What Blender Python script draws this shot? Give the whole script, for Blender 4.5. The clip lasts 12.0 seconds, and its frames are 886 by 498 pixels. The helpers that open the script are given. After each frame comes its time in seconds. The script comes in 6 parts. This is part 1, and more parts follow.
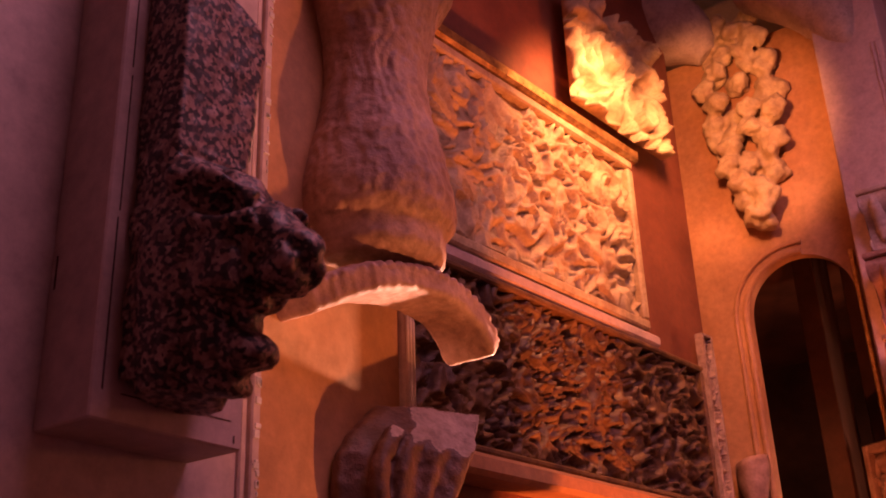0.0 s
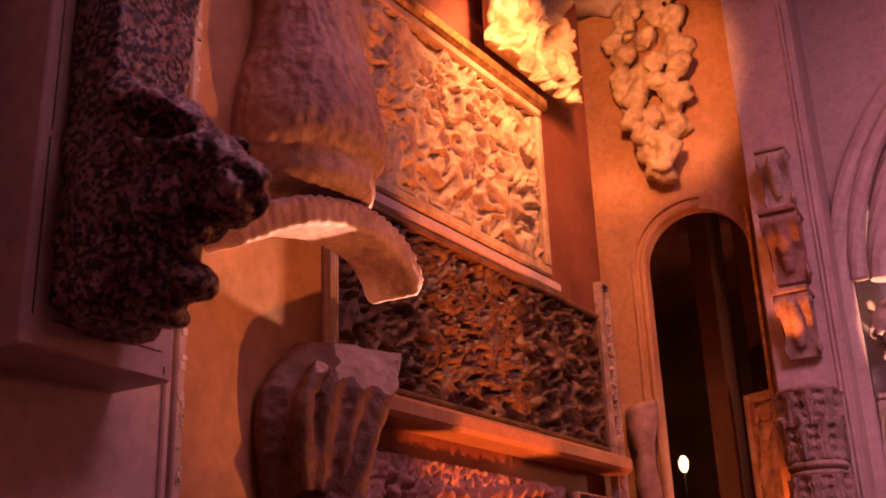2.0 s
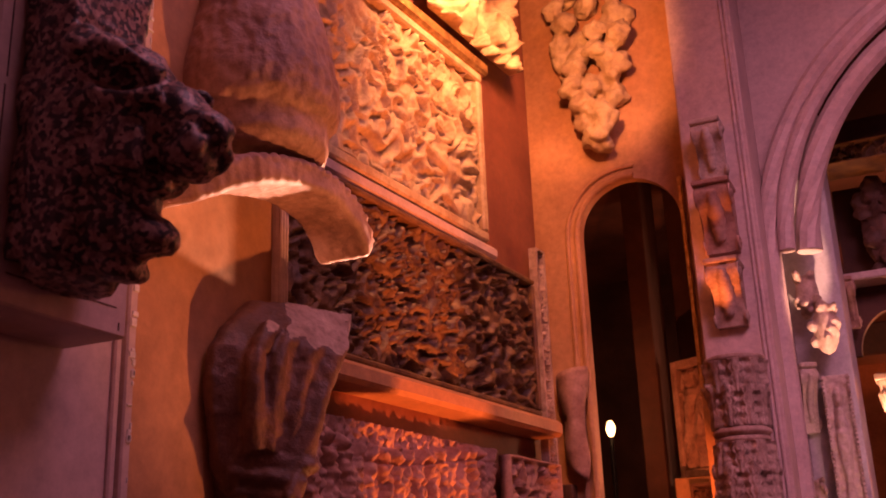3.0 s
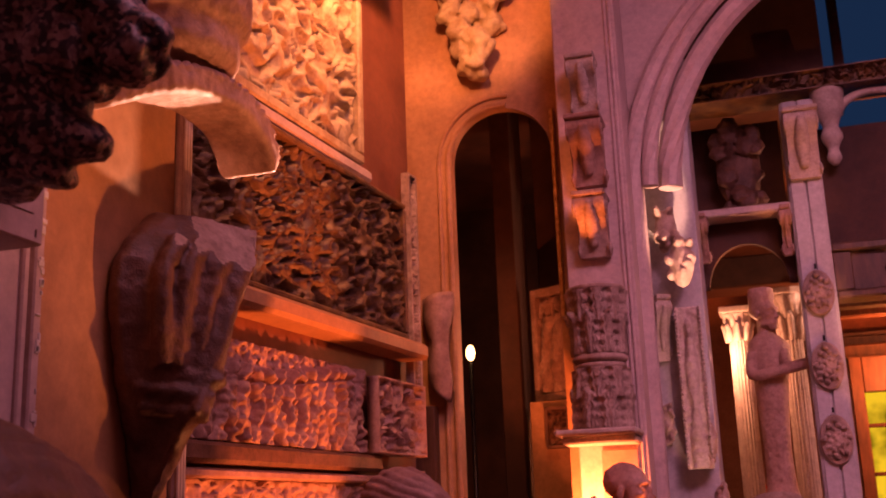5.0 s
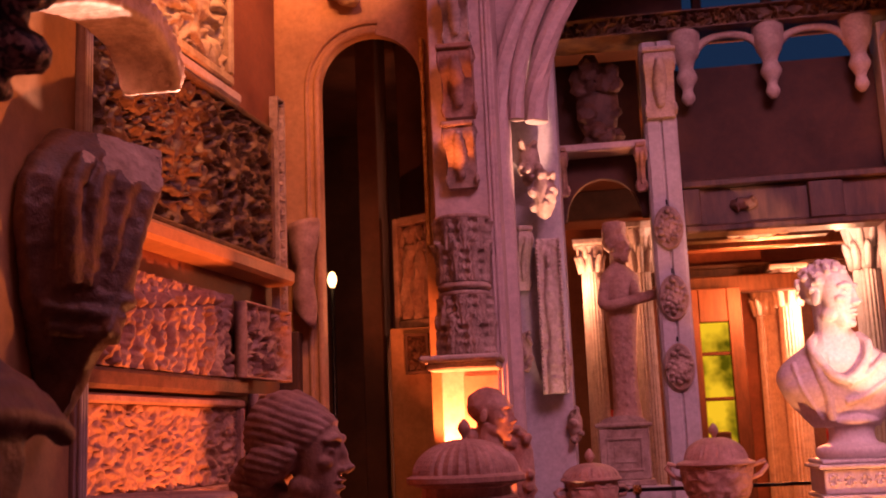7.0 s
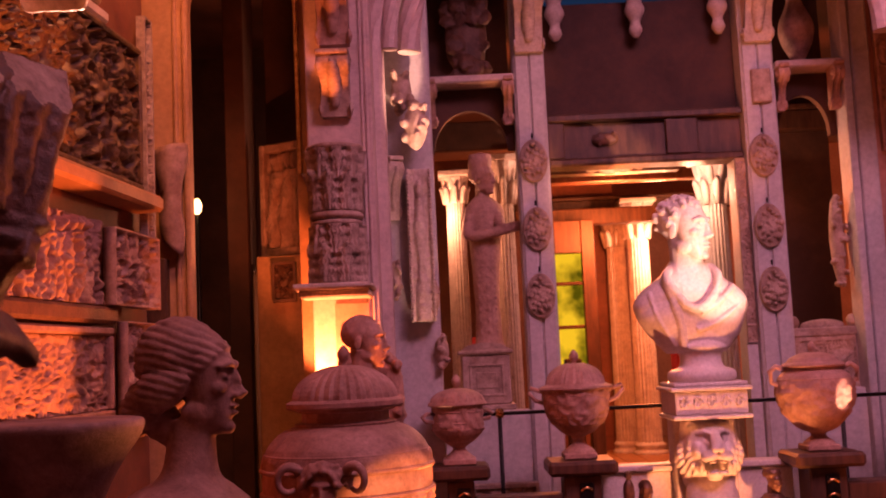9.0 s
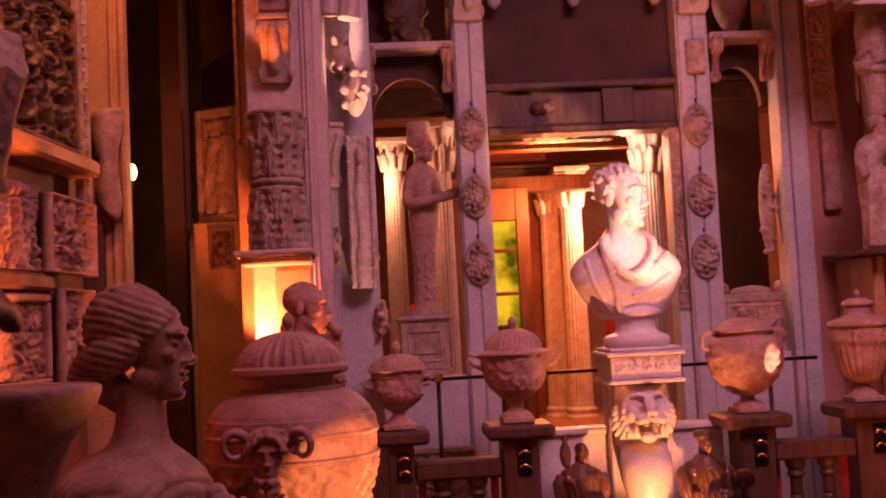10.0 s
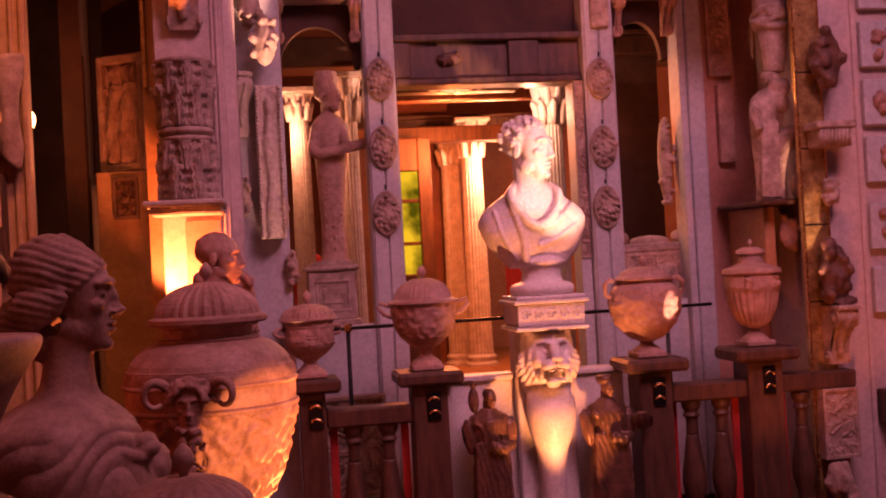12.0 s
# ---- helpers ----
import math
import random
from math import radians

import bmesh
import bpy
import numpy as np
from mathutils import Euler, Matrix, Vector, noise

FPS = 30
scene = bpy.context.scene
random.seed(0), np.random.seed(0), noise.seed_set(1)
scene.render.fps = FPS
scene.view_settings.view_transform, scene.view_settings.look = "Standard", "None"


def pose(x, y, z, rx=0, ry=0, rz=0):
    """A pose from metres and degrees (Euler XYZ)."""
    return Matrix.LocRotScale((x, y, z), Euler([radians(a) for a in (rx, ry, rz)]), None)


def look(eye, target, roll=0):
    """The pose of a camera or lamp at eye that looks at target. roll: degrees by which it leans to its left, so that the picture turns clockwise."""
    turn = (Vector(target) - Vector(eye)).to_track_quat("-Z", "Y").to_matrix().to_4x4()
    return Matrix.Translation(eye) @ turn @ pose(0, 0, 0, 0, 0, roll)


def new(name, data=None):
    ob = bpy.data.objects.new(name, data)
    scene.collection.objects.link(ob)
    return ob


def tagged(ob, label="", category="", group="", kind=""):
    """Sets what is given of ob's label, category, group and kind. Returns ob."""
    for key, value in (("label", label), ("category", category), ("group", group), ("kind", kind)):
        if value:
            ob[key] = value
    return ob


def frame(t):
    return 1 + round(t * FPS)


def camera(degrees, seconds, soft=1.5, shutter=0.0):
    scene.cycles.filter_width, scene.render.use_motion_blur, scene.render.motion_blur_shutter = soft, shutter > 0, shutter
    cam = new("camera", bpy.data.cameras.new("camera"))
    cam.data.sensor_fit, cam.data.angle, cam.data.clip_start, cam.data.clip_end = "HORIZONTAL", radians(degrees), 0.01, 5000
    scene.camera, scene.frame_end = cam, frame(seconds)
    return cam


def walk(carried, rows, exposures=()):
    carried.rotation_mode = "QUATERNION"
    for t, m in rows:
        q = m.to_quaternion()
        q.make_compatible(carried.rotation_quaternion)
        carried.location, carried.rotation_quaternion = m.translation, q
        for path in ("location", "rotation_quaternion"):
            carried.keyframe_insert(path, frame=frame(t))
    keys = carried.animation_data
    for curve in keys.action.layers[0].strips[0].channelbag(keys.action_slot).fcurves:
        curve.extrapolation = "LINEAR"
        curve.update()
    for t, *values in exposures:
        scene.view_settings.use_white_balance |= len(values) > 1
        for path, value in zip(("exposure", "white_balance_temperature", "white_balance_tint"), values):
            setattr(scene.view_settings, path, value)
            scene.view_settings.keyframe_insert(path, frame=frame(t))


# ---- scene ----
cam = camera(44.81, 12.0, soft=1.7)
# seconds, eye, target, roll
PATH = [
    (0, (-0.0166, 0.6510, 1.4083), (-1.5866, 2.9072, 2.6103), -2.235),
    (0.5, (-0.0260, 0.6468, 1.4084), (-1.5551, 2.9464, 2.5803), -2.239),
    (1, (-0.0369, 0.6418, 1.4082), (-1.5145, 2.9940, 2.5412), -2.242),
    (1.5, (-0.0491, 0.6361, 1.4079), (-1.4693, 3.0426, 2.4997), -2.124),
    (2, (-0.0627, 0.6298, 1.4075), (-1.4136, 3.0971, 2.4504), -2.173),
    (2.5, (-0.0775, 0.6230, 1.4069), (-1.3540, 3.1485, 2.4031), -2.161),
    (3, (-0.0932, 0.6156, 1.4063), (-1.2825, 3.2039, 2.3479), -2.179),
    (3.5, (-0.1100, 0.6077, 1.4056), (-1.2146, 3.2520, 2.2931), -2.142),
    (4, (-0.1275, 0.5994, 1.4048), (-1.1437, 3.2957, 2.2399), -2.152),
    (4.5, (-0.1457, 0.5907, 1.4040), (-1.0663, 3.3375, 2.1831), -2.153),
    (5, (-0.1646, 0.5816, 1.4031), (-0.9914, 3.3728, 2.1279), -2.138),
    (5.5, (-0.1839, 0.5721, 1.4023), (-0.9149, 3.4024, 2.0770), -2.211),
    (6, (-0.2035, 0.5624, 1.4015), (-0.8307, 3.4299, 2.0214), -2.213),
    (6.5, (-0.2235, 0.5525, 1.4007), (-0.7503, 3.4507, 1.9685), -2.325),
    (7, (-0.2435, 0.5423, 1.3999), (-0.6626, 3.4684, 1.9126), -2.414),
    (7.5, (-0.2636, 0.5320, 1.3993), (-0.5786, 3.4801, 1.8575), -2.471),
    (8, (-0.2836, 0.5216, 1.3987), (-0.4965, 3.4864, 1.8048), -2.543),
    (8.5, (-0.3033, 0.5112, 1.3982), (-0.4120, 3.4884, 1.7502), -2.600),
    (9, (-0.3228, 0.5006, 1.3979), (-0.3331, 3.4856, 1.6980), -2.656),
    (9.5, (-0.3418, 0.4902, 1.3977), (-0.2572, 3.4784, 1.6490), -2.726),
    (10, (-0.3602, 0.4797, 1.3977), (-0.1799, 3.4677, 1.5971), -2.813),
    (10.5, (-0.3780, 0.4694, 1.3979), (-0.1136, 3.4537, 1.5527), -2.907),
    (11, (-0.3950, 0.4592, 1.3983), (-0.0507, 3.4373, 1.5094), -3.001),
    (11.5, (-0.4111, 0.4492, 1.3989), (-0.0007, 3.4200, 1.4766), -3.036),
    (12, (-0.4262, 0.4394, 1.3997), (0.0420, 3.4023, 1.4449), -3.053),
]
walk(cam, [(t, look(eye, target, roll)) for t, eye, target, roll in PATH])
cam.data.dof.use_dof = True
cam.data.dof.focus_distance = 1.8
cam.data.dof.aperture_fstop = 12.0

# ---- world and light ----
world = bpy.data.worlds.new("world")
scene.world = world
world.use_nodes = True
world.node_tree.nodes["Background"].inputs[0].default_value = (0.25, 0.30, 0.55, 1)
world.node_tree.nodes["Background"].inputs[1].default_value = 0.15
scene.view_settings.exposure = 0.26


def lamp(name, kind, energy, colour, m, size=0.1, size_y=None, spot=None, blend=0.3):
    data = bpy.data.lights.new(name, kind)
    data.energy, data.color = energy, colour
    if kind == "AREA":
        data.size = size
        if size_y:
            data.shape, data.size_y = "RECTANGLE", size_y
    else:
        data.shadow_soft_size = size
    if spot:
        data.spot_size, data.spot_blend = radians(spot), blend
    ob = new(name, data)
    ob.matrix_world = m
    return ob


WARM = (1.0, 0.19, 0.05)
AMBER = (1.0, 0.30, 0.11)
PALE = (1.0, 0.46, 0.32)
PINK = (1.0, 0.37, 0.56)
GLOWING = (1.0, 0.36, 0.19)
# the dome's lantern overhead, shining towards the facade, and its softer spill
lantern = lamp("lantern_light", "AREA", 23, PINK, look((1.30, 1.80, 4.20), (0.70, 4.80, 1.55)), 1.3)
lantern.data.spread = radians(82)
lamp("lantern_spill", "AREA", 40, PINK, look((0.8, 1.9, 4.25), (0.8, 2.0, 0)), 1.6)
# unseen uplights in the well, and narrow spots added for highlights on the casts
lamp("well_uplight", "SPOT", 120, AMBER, look((0.62, 3.88, 0.05), (0.60, 4.40, 1.05)), 0.02, spot=40, blend=0.5)
lamp("well_uplight_west", "SPOT", 440, WARM, look((0.05, 3.92, 0.15), (-1.33, 3.15, 1.70)), 0.04, spot=58, blend=0.6)
lamp("added_spot_jar", "SPOT", 330, AMBER, look((0.80, 1.75, 0.50), (-0.47, 3.15, 1.00)), 0.015, spot=10.5, blend=0.12)
# added in mid-air, without a fixture, to light the lip's underside and tip
lamp("added_spot_pier", "SPOT", 70, PALE, look((-0.815, 2.28, 1.74), (-0.835, 1.70, 1.88)), 0.010, spot=26, blend=0.4)
lamp("well_uplight_near", "SPOT", 200, AMBER, look((0.75, 2.70, 0.15), (-0.88, 1.77, 1.92)), 0.03, spot=21, blend=0.8)
lamp("added_spot_bust", "SPOT", 680, PALE, look((1.45, 2.3, 0.55), (0.64, 4.5, 1.74)), 0.015, spot=10, blend=0.5)
lamp("well_uplight_east", "SPOT", 45, WARM, look((1.15, 3.2, 0.10), (1.70, 4.7, 1.7)), 0.03, spot=50, blend=0.5)
lamp("added_spot_east", "SPOT", 60, PALE, look((1.62, 4.22, 1.02), (1.775, 4.64, 1.72)), 0.012, spot=13, blend=0.3)
lamp("added_spot_bracket", "SPOT", 1100, PALE, look((0.20, 3.55, 0.10), (-0.45, 4.50, 2.40)), 0.012, spot=5.5, blend=0.3)
lamp("added_spot_urn", "SPOT", 520, PALE, look((1.35, 3.35, 0.20), (1.075, 4.39, 1.19)), 0.006, spot=3.2, blend=0.3)
# small lamp standing behind the jar
lamp("pier_lamp", "SPOT", 38, (1.0, 0.20, 0.06), look((-0.805, 4.10, 1.34), (-0.735, 4.26, 1.52)), 0.02, spot=96, blend=0.4)
# two unseen spots in mid-air, added to brighten the long relief and the consoles
lamp("added_spot_relief", "SPOT", 15, PALE, look((-0.33, 4.22, 0.95), (-0.425, 4.53, 1.66)), 0.01, spot=22, blend=0.6)
lamp("added_spot_console", "SPOT", 7, WARM, look((-0.79, 4.02, 2.17), (-0.70, 4.18, 2.45)), 0.01, spot=40, blend=0.5)
# lamp on the ledge by the arch
lamp("arch_lamp", "SPOT", 75, AMBER, look((-0.98, 3.35, 3.45), (-1.45, 3.6, 3.0)), 0.10, spot=104, blend=0.5)
lamp("arch_lamp_ornament", "SPOT", 55, AMBER, look((-0.98, 3.40, 3.30), (-1.20, 4.36, 3.45)), 0.06, spot=58, blend=0.5)
# lamps in the colonnade behind the facade
lamp("colonnade_light", "POINT", 46, GLOWING, pose(1.24, 8.32, 2.12), 0.03)
lamp("colonnade_light_near", "POINT", 7, GLOWING, pose(0.87, 5.62, 2.13), 0.02)
lamp("colonnade_uplight", "POINT", 9, GLOWING, pose(-0.36, 5.58, 2.06), 0.02)
lamp("crest_light", "POINT", 16, PALE, pose(0.55, 5.62, 2.335), 0.03)
lamp("colonnade_wash", "POINT", 110, WARM, pose(0.80, 7.4, 2.2), 0.1)


# ---- materials ----
def mat_new(name):
    m = bpy.data.materials.new(name)
    m.use_nodes = True
    nt = m.node_tree
    return m, nt, nt.nodes["Principled BSDF"]


def ramp(nt, fac, stops):
    r = nt.nodes.new("ShaderNodeValToRGB")
    e = r.color_ramp.elements
    e[0].position, e[0].color = stops[0][0], (*stops[0][1], 1)
    e[1].position, e[1].color = stops[1][0], (*stops[1][1], 1)
    for p, c in stops[2:]:
        e.new(p).color = (*c, 1)
    nt.links.new(fac, r.inputs[0])
    return r.outputs[0]


def noise_tex(nt, scale, detail=6, rough=0.6, vec=None, stretch=None):
    n = nt.nodes.new("ShaderNodeTexNoise")
    n.inputs["Scale"].default_value, n.inputs["Detail"].default_value, n.inputs["Roughness"].default_value = scale, detail, rough
    co = nt.nodes.new("ShaderNodeTexCoord")
    out = co.outputs["Object"]
    if stretch:
        mp = nt.nodes.new("ShaderNodeMapping")
        mp.inputs["Scale"].default_value = stretch
        nt.links.new(out, mp.inputs[0])
        out = mp.outputs[0]
    nt.links.new(out, n.inputs["Vector"])
    return n.outputs["Fac"]


def mixed(nt, fac, a, b, mode="MIX"):
    m = nt.nodes.new("ShaderNodeMix")
    m.data_type, m.blend_type = "RGBA", mode
    if isinstance(fac, float):
        m.inputs[0].default_value = fac
    else:
        nt.links.new(fac, m.inputs[0])
    for sock, v in ((m.inputs[6], a), (m.inputs[7], b)):
        if isinstance(v, tuple):
            sock.default_value = (*v, 1)
        else:
            nt.links.new(v, sock)
    return m.outputs[2]


def surface(name, light, dark, scale=6, rough=0.7, bump=0.3, fine=60, stain=0.35, stain_col=None, metal=0.0, stretch=None, spec=0.4, lo=0.35, hi=0.65):
    """A weathered material: two scales of colour variation, stains, and fine relief."""
    m, nt, b = mat_new(name)
    big = noise_tex(nt, scale, stretch=stretch)
    small = noise_tex(nt, fine, 4, 0.7, stretch=stretch)
    col = ramp(nt, big, [(lo, dark), (hi, light)])
    st = stain_col or tuple(c * 0.45 for c in dark)
    spots = ramp(nt, noise_tex(nt, scale * 2.7, 8, 0.75), [(0.48, (0, 0, 0)), (0.72, (stain,) * 3)])
    col = mixed(nt, spots, col, st)
    grain = ramp(nt, small, [(0.3, (0.80,) * 3), (0.7, (1.1,) * 3)])
    col = mixed(nt, 1.0, col, grain, "MULTIPLY")
    nt.links.new(col, b.inputs["Base Color"])
    rr = nt.nodes.new("ShaderNodeMapRange")
    rr.inputs[3].default_value, rr.inputs[4].default_value = max(0.05, rough - 0.15), min(1, rough + 0.15)
    nt.links.new(small, rr.inputs[0])
    nt.links.new(rr.outputs[0], b.inputs["Roughness"])
    b.inputs["Metallic"].default_value = metal
    b.inputs["Specular IOR Level"].default_value = spec
    bp = nt.nodes.new("ShaderNodeBump")
    bp.inputs["Strength"].default_value, bp.inputs["Distance"].default_value = bump, 0.004
    nt.links.new(small, bp.inputs["Height"])
    nt.links.new(bp.outputs[0], b.inputs["Normal"])
    return m


def granite(name):
    m, nt, b = mat_new(name)
    v = nt.nodes.new("ShaderNodeTexVoronoi")
    v.inputs["Scale"].default_value = 210
    v.inputs["Randomness"].default_value = 1
    co = nt.nodes.new("ShaderNodeTexCoord")
    nt.links.new(co.outputs["Object"], v.inputs["Vector"])
    base = ramp(nt, v.outputs["Color"], [(0.28, (0.018, 0.013, 0.014)), (0.44, (0.06, 0.034, 0.034)), (0.56, (0.30, 0.16, 0.135)), (0.8, (0.42, 0.26, 0.22))])
    patch = ramp(nt, noise_tex(nt, 90, 5, 0.7), [(0.40, (0.45, 0.42, 0.42)), (0.56, (1, 1, 1))])
    nt.links.new(mixed(nt, 1.0, base, patch, "MULTIPLY"), b.inputs["Base Color"])
    b.inputs["Roughness"].default_value = 0.5
    bp = nt.nodes.new("ShaderNodeBump")
    bp.inputs["Strength"].default_value, bp.inputs["Distance"].default_value = 0.2, 0.002
    nt.links.new(noise_tex(nt, 120, 5, 0.7), bp.inputs["Height"])
    nt.links.new(bp.outputs[0], b.inputs["Normal"])
    return m


def glow(name, colour, strength):
    m, nt, b = mat_new(name)
    nt.nodes.remove(b)
    e = nt.nodes.new("ShaderNodeEmission")
    e.inputs[0].default_value, e.inputs[1].default_value = (*colour, 1), strength
    nt.links.new(e.outputs[0], nt.nodes["Material Output"].inputs[0])
    return m


MARBLE = surface("white_marble", (0.74, 0.68, 0.64), (0.60, 0.53, 0.49), 5, 0.40, 0.05, 80, 0.22, (0.46, 0.38, 0.32))
PLASTER = surface("plaster_cast", (0.60, 0.50, 0.43), (0.44, 0.35, 0.30), 14, 0.75, 0.5, 110, 0.5)
STONE = surface("carved_stone", (0.52, 0.39, 0.32), (0.27, 0.18, 0.14), 16, 0.75, 0.7, 90, 0.65)
TERRA = surface("terracotta_stone", (0.50, 0.31, 0.245), (0.29, 0.155, 0.115), 12, 0.62, 0.5, 100, 0.55)
DARKSTONE = surface("dark_brown_stone", (0.18, 0.085, 0.055), (0.075, 0.035, 0.025), 14, 0.5, 0.7, 80, 0.5)
GRANITE = granite("speckled_granite")
PAINT = surface("stone_grey_paint", (0.52, 0.50, 0.51), (0.44, 0.42, 0.43), 3, 0.55, 0.15, 45, 0.3)
PAINT_PINK = surface("pale_pink_paint", (0.60, 0.47, 0.43), (0.52, 0.40, 0.37), 4, 0.5, 0.12, 40, 0.3)
PAINT_OCHRE = surface("ochre_paint", (0.52, 0.29, 0.145), (0.40, 0.20, 0.095), 4, 0.5, 0.15, 40, 0.35)
WALL_RED = surface("terracotta_red_wall", (0.50, 0.26, 0.19), (0.40, 0.19, 0.14), 3, 0.7, 0.2, 40, 0.3)
WALL_RECESS = surface("dark_red_paint", (0.26, 0.095, 0.055), (0.17, 0.055, 0.035), 3, 0.6, 0.2, 40, 0.4)
# dark brown, taken darker still to put the shade of interiors into the colour
BROWN_AND_SHADE = surface("dark_brown_and_shade", (0.095, 0.040, 0.024), (0.042, 0.017, 0.011), 3, 0.75, 0.2, 40, 0.4)
WOOD = surface("dark_oak", (0.115, 0.055, 0.032), (0.055, 0.026, 0.016), 9, 0.45, 0.3, 70, 0.3, stretch=(4, 4, 0.6))
BRONZE = surface("brown_bronze", (0.21, 0.105, 0.065), (0.09, 0.046, 0.032), 16, 0.38, 0.3, 90, 0.5, metal=0.35)
IRON = surface("black_iron", (0.025, 0.02, 0.02), (0.012, 0.01, 0.01), 20, 0.4, 0.2, 90, 0.2, metal=0.6)
BRASS = surface("polished_brass", (0.85, 0.52, 0.22), (0.6, 0.33, 0.12), 20, 0.25, 0.1, 90, 0.2, metal=1.0)
GILT = surface("worn_gilding", (0.80, 0.55, 0.22), (0.36, 0.20, 0.07), 18, 0.32, 0.4, 70, 0.4, metal=0.8)
DARKGILT = surface("dark_relief_with_gilding", (0.22, 0.12, 0.045), (0.065, 0.030, 0.022), 13, 0.5, 0.6, 80, 0.5)
GILT_STONE = surface("gilded_plaster", (0.62, 0.50, 0.30), (0.40, 0.28, 0.16), 12, 0.6, 0.5, 80, 0.45)
RED_CLOTH = surface("crimson_cloth", (0.45, 0.03, 0.02), (0.28, 0.015, 0.012), 7, 0.85, 0.3, 120, 0.2)
FLOORWOOD = surface("orange_floorboards", (0.42, 0.20, 0.08), (0.30, 0.13, 0.05), 8, 0.4, 0.2, 60, 0.3, stretch=(6, 0.7, 1))
YELLOW = glow("yellow_window_glow", (1.0, 0.55, 0.015), 0.8)
nt = YELLOW.node_tree
nt.links.new(ramp(nt, noise_tex(nt, 5, 3, 0.5), [(0.38, (0.10, 0.075, 0.002)), (0.62, (1.0, 0.56, 0.02))]), nt.nodes["Emission"].inputs[0])
BULB = glow("lamp_bulb_glow", (1.0, 0.50, 0.20), 7)
BLUE = glow("blue_dusk_glow", (0.06, 0.15, 0.42), 0.11)


# ---- building helpers ----
def part(name, bm, material, parent=None, label="", smooth=False, m=None):
    me = bpy.data.meshes.new(name)
    bmesh.ops.recalc_face_normals(bm, faces=bm.faces)
    if smooth:
        for f in bm.faces:
            f.smooth = True
    bm.to_mesh(me)
    bm.free()
    me.materials.append(material)
    ob = new(name, me)
    if parent:
        ob.parent = parent
    if m is not None:
        ob.matrix_basis = m
    if label:
        ob["label"] = label
    return ob


def thing(name, m, label, category, group="", kind=""):
    ob = new(name)
    ob.empty_display_size = 0.05
    ob.matrix_basis = m
    return tagged(ob, label, category, group, kind)


def box(x0, x1, y0, y1, z0, z1, bevel=0.004, bm=None):
    own = bmesh.new()
    r = bmesh.ops.create_cube(own, size=1)
    for v in own.verts:
        v.co = Vector(((x0 + x1) / 2 + v.co.x * (x1 - x0), (y0 + y1) / 2 + v.co.y * (y1 - y0), (z0 + z1) / 2 + v.co.z * (z1 - z0)))
    if bevel:
        bmesh.ops.bevel(own, geom=own.edges[:], offset=min(bevel, 0.3 * min(x1 - x0, y1 - y0, z1 - z0)), segments=1, affect="EDGES")
    return merge(bm, own)


def merge(bm, own):
    if bm is None:
        return own
    me = bpy.data.meshes.new("tmp")
    own.to_mesh(me)
    own.free()
    bm.from_mesh(me)
    bpy.data.meshes.remove(me)
    return bm


def lathe(profile, seg=40, bm=None, flute=None, x=0, y=0):
    """profile: (radius, z) from bottom to top. flute: (count, depth, z0, z1) cuts ribs."""
    own = bmesh.new()
    rings = []
    for r, z in profile:
        ring = []
        for k in range(seg):
            a = 2 * math.pi * k / seg
            rr = r
            if flute and flute[2] <= z <= flute[3]:
                rr = r * (1 - flute[1] * (0.5 + 0.5 * math.cos(a * flute[0])))
            ring.append(own.verts.new((x + rr * math.cos(a), y + rr * math.sin(a), z)))
        rings.append(ring)
    for a, b in zip(rings, rings[1:]):
        for k in range(seg):
            own.faces.new((a[k], a[(k + 1) % seg], b[(k + 1) % seg], b[k]))
    own.faces.new(rings[0][::-1])
    own.faces.new(rings[-1])
    return merge(bm, own)


def smooth_profile(pts, n=5):
    """Catmull-Rom through (radius, z) points."""
    out = []
    p = [pts[0]] + list(pts) + [pts[-1]]
    for i in range(1, len(p) - 2):
        for k in range(n):
            t = k / n
            q = []
            for c in (0, 1):
                a, b, d, e = p[i - 1][c], p[i][c], p[i + 1][c], p[i + 2][c]
                q.append(0.5 * (2 * b + (d - a) * t + (2 * a - 5 * b + 4 * d - e) * t * t + (3 * b - a - 3 * d + e) * t ** 3))
            out.append((max(0.001, q[0]), q[1]))
    out.append(pts[-1])
    return out


def tube(points, radii, seg=10, bm=None):
    """A round bar through the points; radii: one number or one for each point."""
    own = bmesh.new()
    pts = [Vector(p) for p in points]
    if not isinstance(radii, (list, tuple)):
        radii = [radii] * len(pts)
    rings = []
    up = Vector((0.13, 0.21, 0.97))
    for i, p in enumerate(pts):
        d = (pts[min(i + 1, len(pts) - 1)] - pts[max(i - 1, 0)]).normalized()
        if abs(d.dot(up)) > 0.98:
            up = Vector((0.97, 0.2, 0.1))
        a = d.cross(up).normalized()
        b = d.cross(a)
        rings.append([own.verts.new(p + radii[i] * (a * math.cos(2 * math.pi * k / seg) + b * math.sin(2 * math.pi * k / seg))) for k in range(seg)])
    for a, b in zip(rings, rings[1:]):
        for k in range(seg):
            own.faces.new((a[k], a[(k + 1) % seg], b[(k + 1) % seg], b[k]))
    own.faces.new(rings[0][::-1])
    own.faces.new(rings[-1])
    return merge(bm, own)


def ball(c, r, bm=None, rot=(0, 0, 0), sub=2):
    own = bmesh.new()
    bmesh.ops.create_icosphere(own, subdivisions=sub, radius=1)
    if isinstance(r, (int, float)):
        r = (r, r, r)
    own.transform(pose(*c, *rot) @ Matrix.Diagonal((*r, 1)))
    return merge(bm, own)


